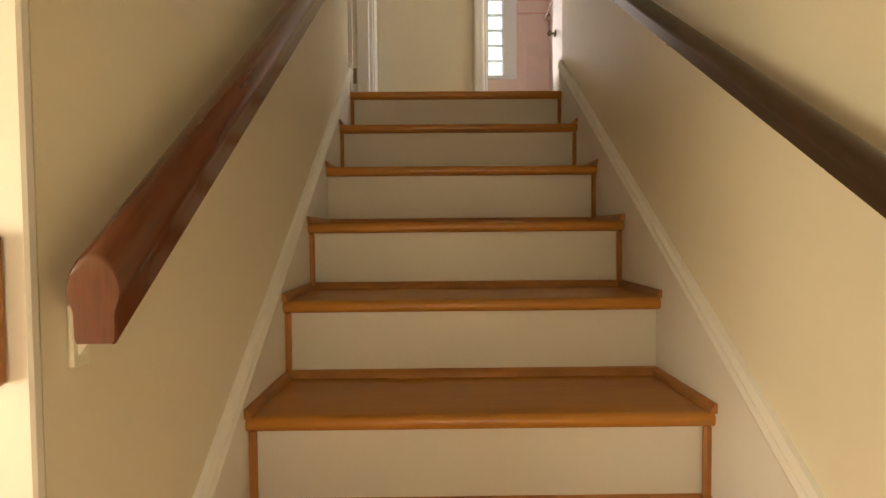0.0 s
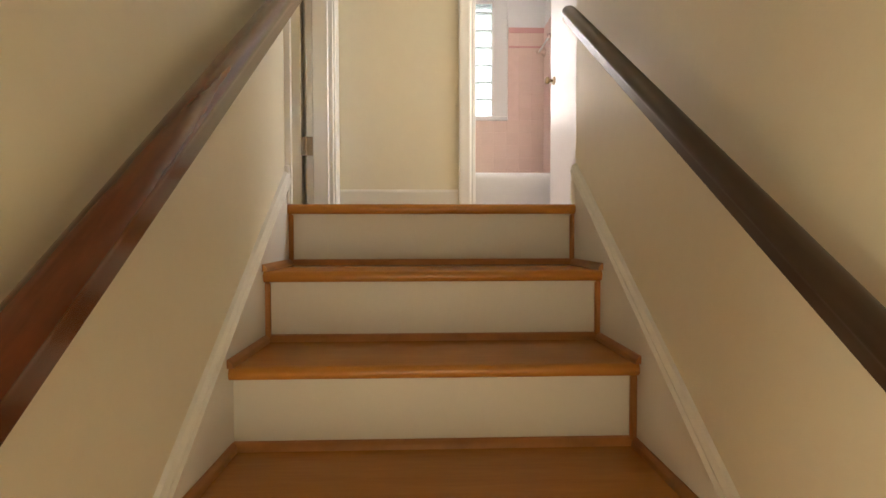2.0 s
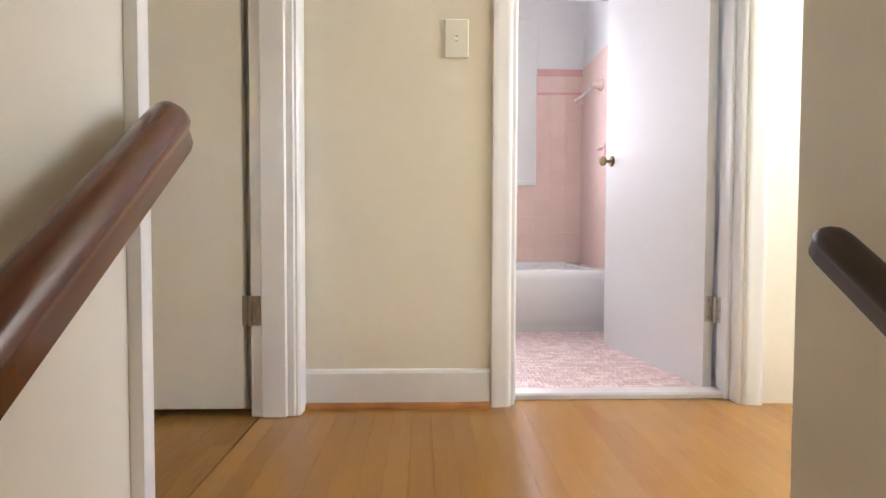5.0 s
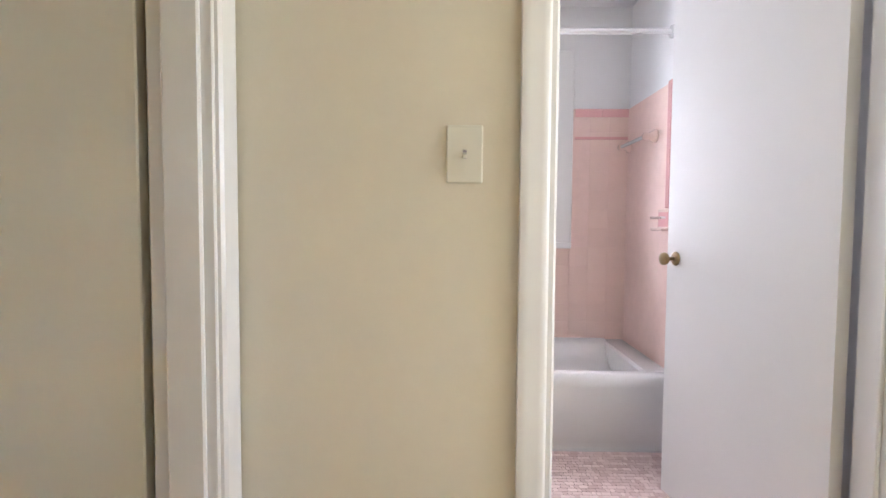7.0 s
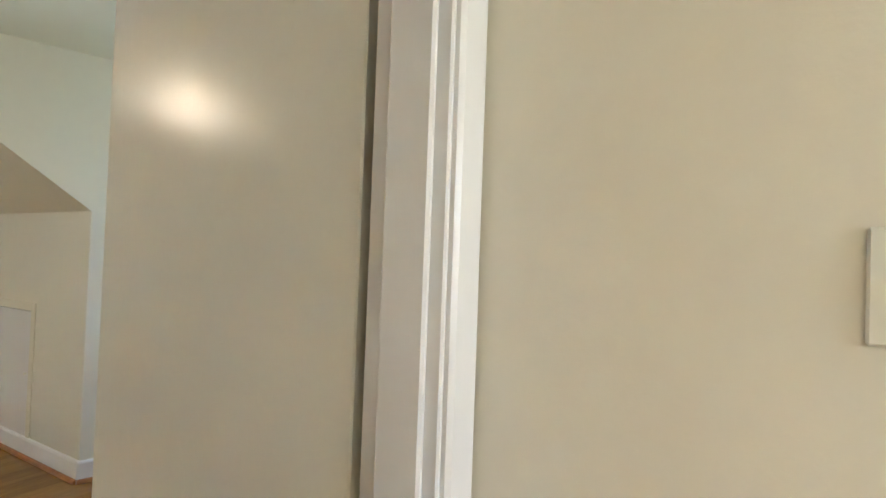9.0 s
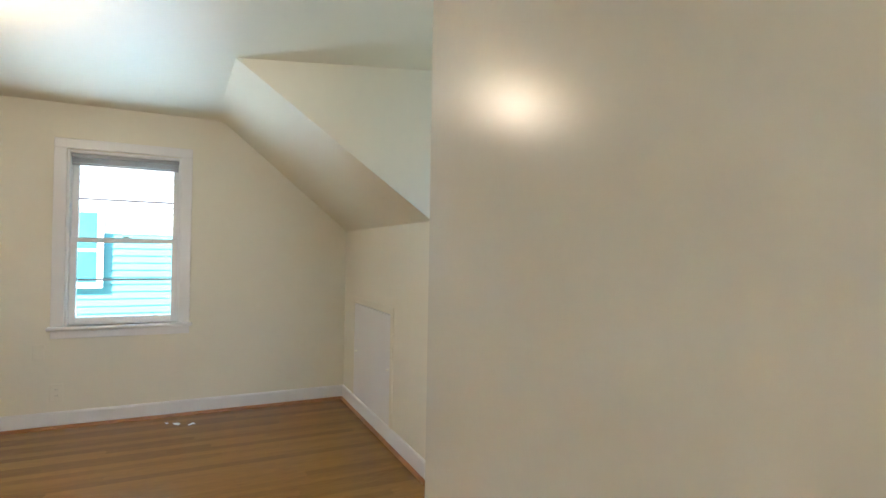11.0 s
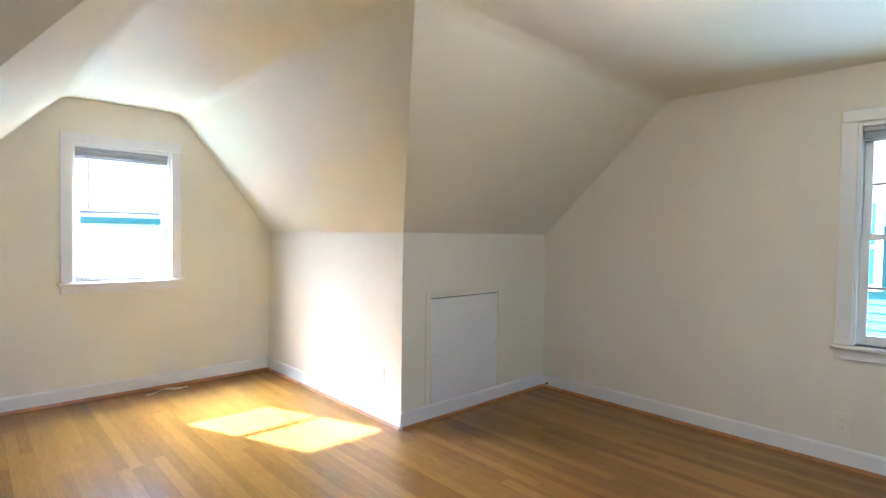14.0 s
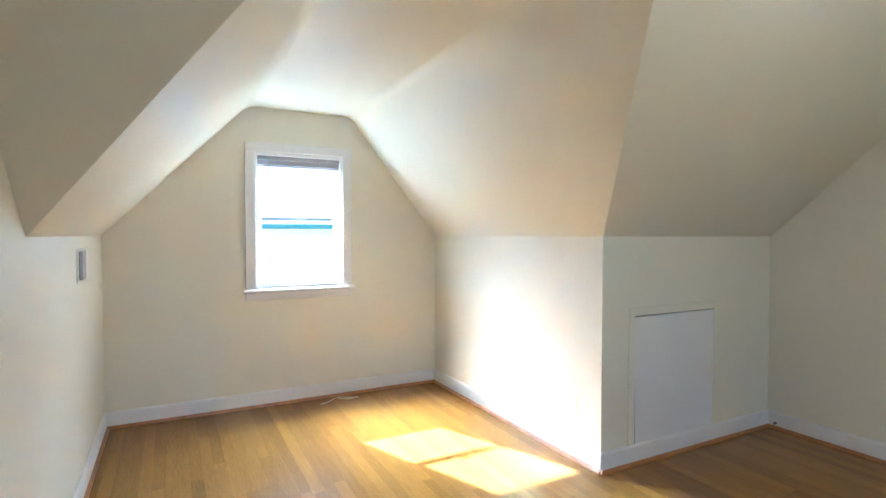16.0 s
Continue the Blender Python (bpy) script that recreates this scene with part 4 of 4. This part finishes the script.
def hatch(name, x0, x1, z0, z1, y, n, label, knobs):
    """An access panel set in a knee wall, a little proud, with two small turn catches."""
    ob = thing(name, ((x0 + x1) / 2, y, z0), label, "access hatch", "knee wall hatches")
    edge = [(x0 + 0.0015, z0 + 0.002), (x1 - 0.010, z0 + 0.002), (x1 - 0.0025, z0 + 0.36), (x1 - 0.0015, z1 - 0.007), (x0 + 0.0015, z1 - 0.007)]
    part("panel", slab([(a, y + n * 0.003, b) for a, b in edge], (0, -n * 0.02, 0)), TRIM, ob)
    part("lining", boxes(((x0 - 0.03, y - n * 0.022, z0 - 0.03), (x1 + 0.03, y - n * 0.04, z1 + 0.03))), DARK, ob)
    for a, b in ((x0 - 0.045, x0 + 0.001), (x1 - 0.001, x1 + 0.045)):
        part("side_trim", boxes(((a, y, z0), (b, y + n * 0.006, z1 + 0.045)), bevel=0.002), ROOM, ob)
    part("head_trim", boxes(((x0 + 0.001, y, z1), (x1 - 0.001, y + n * 0.006, z1 + 0.045)), bevel=0.002), ROOM, ob)
    for x, z in knobs:
        kb = part("catch", lathe(bmesh.new(), [(0.007, 0), (0.007, 0.003), (0.004, 0.005), (0.005, 0.010), (0.002, 0.012)], (x, y + n * 0.003, z), (0, n, 0), 12), IVORY, ob, "small painted catch", smooth=0.7)
        part("lever", boxes(((x - 0.003, y + n * 0.010, z - 0.012), (x + 0.003, y + n * 0.013, z + 0.005)), bevel=0.001), IVORY, kb)
    return ob


hatch("access_hatch", *HATCH_S, YS, 1, "white painted access hatch in the knee wall near the sunlit wing", ((-3.448, 0.43), (-4.043, 0.44)))
hatch("access_hatch", *HATCH_N, YN, -1, "white painted access hatch in the shaded knee wall", ((-4.264, 0.445), (-3.564, 0.45)))


def cover(name, at, u, n, label, category, w=0.07, h=0.114, slots=True, mat=IVORY):
    at, u, n = Vector(at), Vector(u), Vector(n)
    ob = thing(name, at, label, category)
    z = Vector((0, 0, 1))
    prof = rect(-w / 2, w / 2, -h / 2, h / 2)
    part("plate", sweep(bmesh.new(), prof, [(at, u, z, 1), (at + n * 0.004, u, z, 1), (at + n * 0.006, u, z, 0.95)]), mat, ob)
    if slots:
        for dz in (-0.02, 0.02):
            part("socket", sweep(bmesh.new(), [(0.016 * math.cos(a), 0.014 * math.sin(a)) for a in [math.pi * i / 6 for i in range(12)]], [(at + n * 0.0055 + z * dz, u, z, 1), (at + n * 0.0075 + z * dz, u, z, 1)]), mat, ob)
            for du in (-0.006, 0.006):
                c = at + n * 0.0074 + z * dz + u * du
                part("slot", sweep(bmesh.new(), rect(-0.001, 0.001, -0.004, 0.004), [(c, u, z, 1), (c + n * 0.0004, u, z, 1)]), DARK, ob)
    return ob


cover("wall_outlet", (WX0, -2.46, 0.29), (0, 1, 0), (1, 0, 0), "painted-over outlet cover on the sunlit knee wall", "outlet", slots=False, mat=ROOM)
cover("wall_outlet", (XW, -0.30, 0.23), (0, 1, 0), (1, 0, 0), "cream outlet cover under the window", "outlet", mat=ROOM)
for y, z in ((-0.40, 0.50), (-0.68, 0.26)):
    cover("blank_cover", (XW, y, z), (0, 1, 0), (1, 0, 0), "blank cover plate painted over with the wall", "cover plate", w=0.062, h=0.10, slots=False, mat=ROOM)
cover("wall_outlet", (*(C1 + CD * 0.28), 0.20), (CD.x, CD.y, 0), (CD.y, -CD.x, 0), "pale outlet cover on the dormer cheek", "outlet", mat=IVORY)
eb = thing("wall_switch_box", (WX1, -3.33, 1.08), "pale wall plate with a grey rocker on the knee wall", "light switch")
part("plate", boxes(((WX1 - 0.006, -3.50, 1.005), (WX1, -3.16, 1.165)), bevel=0.003), IVORY, eb)
part("rocker", boxes(((WX1 - 0.022, -3.30, 1.02), (WX1 - 0.006, -3.19, 1.155)), bevel=0.004), BLIND, eb, "grey rocker")


def curl(name, pts, r, mat, label, category):
    cu = bpy.data.curves.new(name, "CURVE")
    cu.dimensions, cu.bevel_depth, cu.bevel_resolution = "3D", r, 2
    sp = cu.splines.new("POLY")
    sp.points.add(len(pts) - 1)
    for q, p in zip(sp.points, pts):
        q.co = (*p, 1)
    cu.materials.append(mat)
    return tagged(new(name, cu), label, category)


curl("cable", [(-2.17 - 0.30 * s, -3.99 - 0.05 * math.sin(3.1 * s) + 0.02 * math.sin(9 * s) - 0.04 * s, 0.004) for s in [i / 24 for i in range(25)]] +
     [(-2.47 + 0.15 * s, -4.04 + 0.10 * s * (1 - s) * 2, 0.010) for s in [i / 10 for i in range(1, 11)]], 0.0028, CABLE, "loose cream cable lying by the baseboard", "cable")
stub = thing("cable_stub", (-4.626, -2.19, 0.036), "small black cable end sticking out of the baseboard", "cable")
part("sleeve", lathe(bmesh.new(), [(0.009, 0.0), (0.009, 0.004), (0.006, 0.006), (0.005, 0.022), (0.002, 0.024)], (-4.626, -2.19, 0.036), (1, 0, -0.2), 12), DARK, stub, smooth=0.7)
scrap = thing("paper_scraps", (-4.42, 0.43, 0), "torn paper scraps lying on the wooden floor", "scraps")
for x, y, w, d, a in ((-4.42, 0.41, 0.07, 0.03, 0.4), (-4.38, 0.50, 0.05, 0.025, 1.9), (-4.46, 0.35, 0.03, 0.02, 0.1)):
    bm = bmesh.new()
    f = [(-w / 2, -d / 2, 0.003), (w * 0.2, -d * 0.6, 0.006), (w / 2, -d * 0.1, 0.003), (w * 0.3, d / 2, 0.008), (-w * 0.3, d * 0.4, 0.003)]
    fc = bm.faces.new([bm.verts.new((x + p * math.cos(a) - q * math.sin(a), y + p * math.sin(a) + q * math.cos(a), r)) for p, q, r in f])
    made = bmesh.ops.extrude_face_region(bm, geom=[fc])
    bmesh.ops.translate(bm, vec=(0, 0, 0.001), verts=[g for g in made["geom"] if isinstance(g, bmesh.types.BMVert)])
    part("scrap", bm, PAPER, scrap)

# ---- outdoors ----
house = thing("neighbour_house", (-11.6, 0, -3.0), "neighbouring house with aqua lap siding, coloured white where sunlit, and a white trimmed window", "house")
part("wall", boxes(((-15.0, -6, -3.0), (-9.1, 6, 4.2))), SIDING, house)
side_me = bmesh.new()
sweep(side_me, [(0, 0), (0.011, 0), (0.002, 0.102), (0, 0.102)], [((0, -6, 0), (1, 0, 0), (0, 0, 1), 1), ((0, 6, 0), (1, 0, 0), (0, 0, 1), 1)])
# upper boards are white to stand in for sunlight on the same siding
sunlit_board_me = mesh_of("siding_board", side_me.copy(), SASH)
side_me = mesh_of("siding_board", side_me, SIDING)
for i in range(69):
    piece("siding_board", sunlit_board_me if i > 41 else side_me, house, (-9.1, 0, -2.9 + i * 0.102))
part("roof", slab([(-8.7, -6.4, 4.1), (-8.7, 6.4, 4.1), (-12.0, 6.4, 6.2), (-12.0, -6.4, 6.2)], (0, 0, 0.2)), SHINGLE, house)
nw = part("window", boxes(((-9.085, -1.52, 0.62), (-9.05, -0.67, 1.75))), SASH, house, "white window trim")
part("pane", boxes(((-9.06, -1.44, 0.70), (-9.045, -0.75, 1.13)), ((-9.06, -1.44, 1.17), (-9.045, -0.75, 1.67))), TEAL_PANE, nw, "dark pane")


far = thing("house", (-3.0, -17.0, -3.0), "pale house seen beyond the small window with a dark teal eave", "house")
part("wall", boxes(((-9.0, -20.0, -3.0), (3.0, -14.6, 1.42))), SASH, far)
part("eave_board", boxes(((-9.3, -14.6, 1.38), (3.3, -14.0, 1.60)), bevel=0.01), TEAL_PANE, far, "dark teal eave board")
part("roof", slab([(-9.3, -14.0, 1.60), (3.3, -14.0, 1.60), (3.3, -18.0, 3.4), (-9.3, -18.0, 3.4)], (0, 0, 0.06)), SHINGLE, far)

# ---- floor boards and small tiles ----
def lay(parent, x0, x1, y0, y1, seed, width=0.057, top=0.0, mat=PLANK):
    """Strip flooring along y, in random lengths, each board with eased edges."""
    r = random.Random(seed)
    x = x0
    while x < x1 - 0.004:
        w = min(width, x1 - x)
        y = y0 - r.uniform(0, 0.9)
        while y < y1:
            ln = r.uniform(0.7, 2.1)
            a, b = max(y, y0), min(y + ln, y1)
            if b - a > 0.02:
                bm = bmesh.new()
                hw, hl, e = w / 2 - 0.00006, (b - a) / 2 - 0.0001, 0.0003
                lo = [bm.verts.new((sx * hw, sy * hl, -0.018)) for sx, sy in ((-1, -1), (1, -1), (1, 1), (-1, 1))]
                mid = [bm.verts.new((sx * hw, sy * hl, -e)) for sx, sy in ((-1, -1), (1, -1), (1, 1), (-1, 1))]
                hi = [bm.verts.new((sx * (hw - e), sy * (hl - e), 0)) for sx, sy in ((-1, -1), (1, -1), (1, 1), (-1, 1))]
                for A, C in ((lo, mid), (mid, hi)):
                    for i in range(4):
                        bm.faces.new((A[i], A[(i + 1) % 4], C[(i + 1) % 4], C[i]))
                bm.faces.new(hi)
                piece("floor_board", mesh_of("floor_board", bm, mat), parent, (x + w / 2, (a + b) / 2, top))
            y += ln
        x += width


lay(floor_room, XW, WX0, YS, YN, 1)
lay(floor_room, WX0, WX1, WY, YN, 2)
lay(floor_room, WX1, -0.556, YS, YN, 3)
lay(floor_room, -2.9, -0.556, YN, CN.y, 6)
lay(floor_hall, -0.552, 2.2, 0.052, 1.0, 5, mat=HALL_PLANK)

mb = bmesh.new()
r = random.Random(8)
for i in range(26):
    for j in range(44):
        x, y = 0.10 + i * 0.0265 * 1.35 + (0.013 if j % 2 else 0), 1.075 + j * 0.0245
        if x > 1.0 or y > 2.1:
            continue
        if (i + j) % 3:
            box(mb, (x, y, 0.006), (x + 0.034, y + 0.0225, 0.0115))
        else:
            box(mb, (x, y, 0.006), (x + 0.0155, y + 0.0225, 0.0115))
            box(mb, (x + 0.0175, y, 0.006), (x + 0.034, y + 0.0225, 0.0115))
mosaic = whole("floor_mosaic", mb, MOSAIC, "small pink and white mosaic floor tiles", "floor tiles", "stuff")
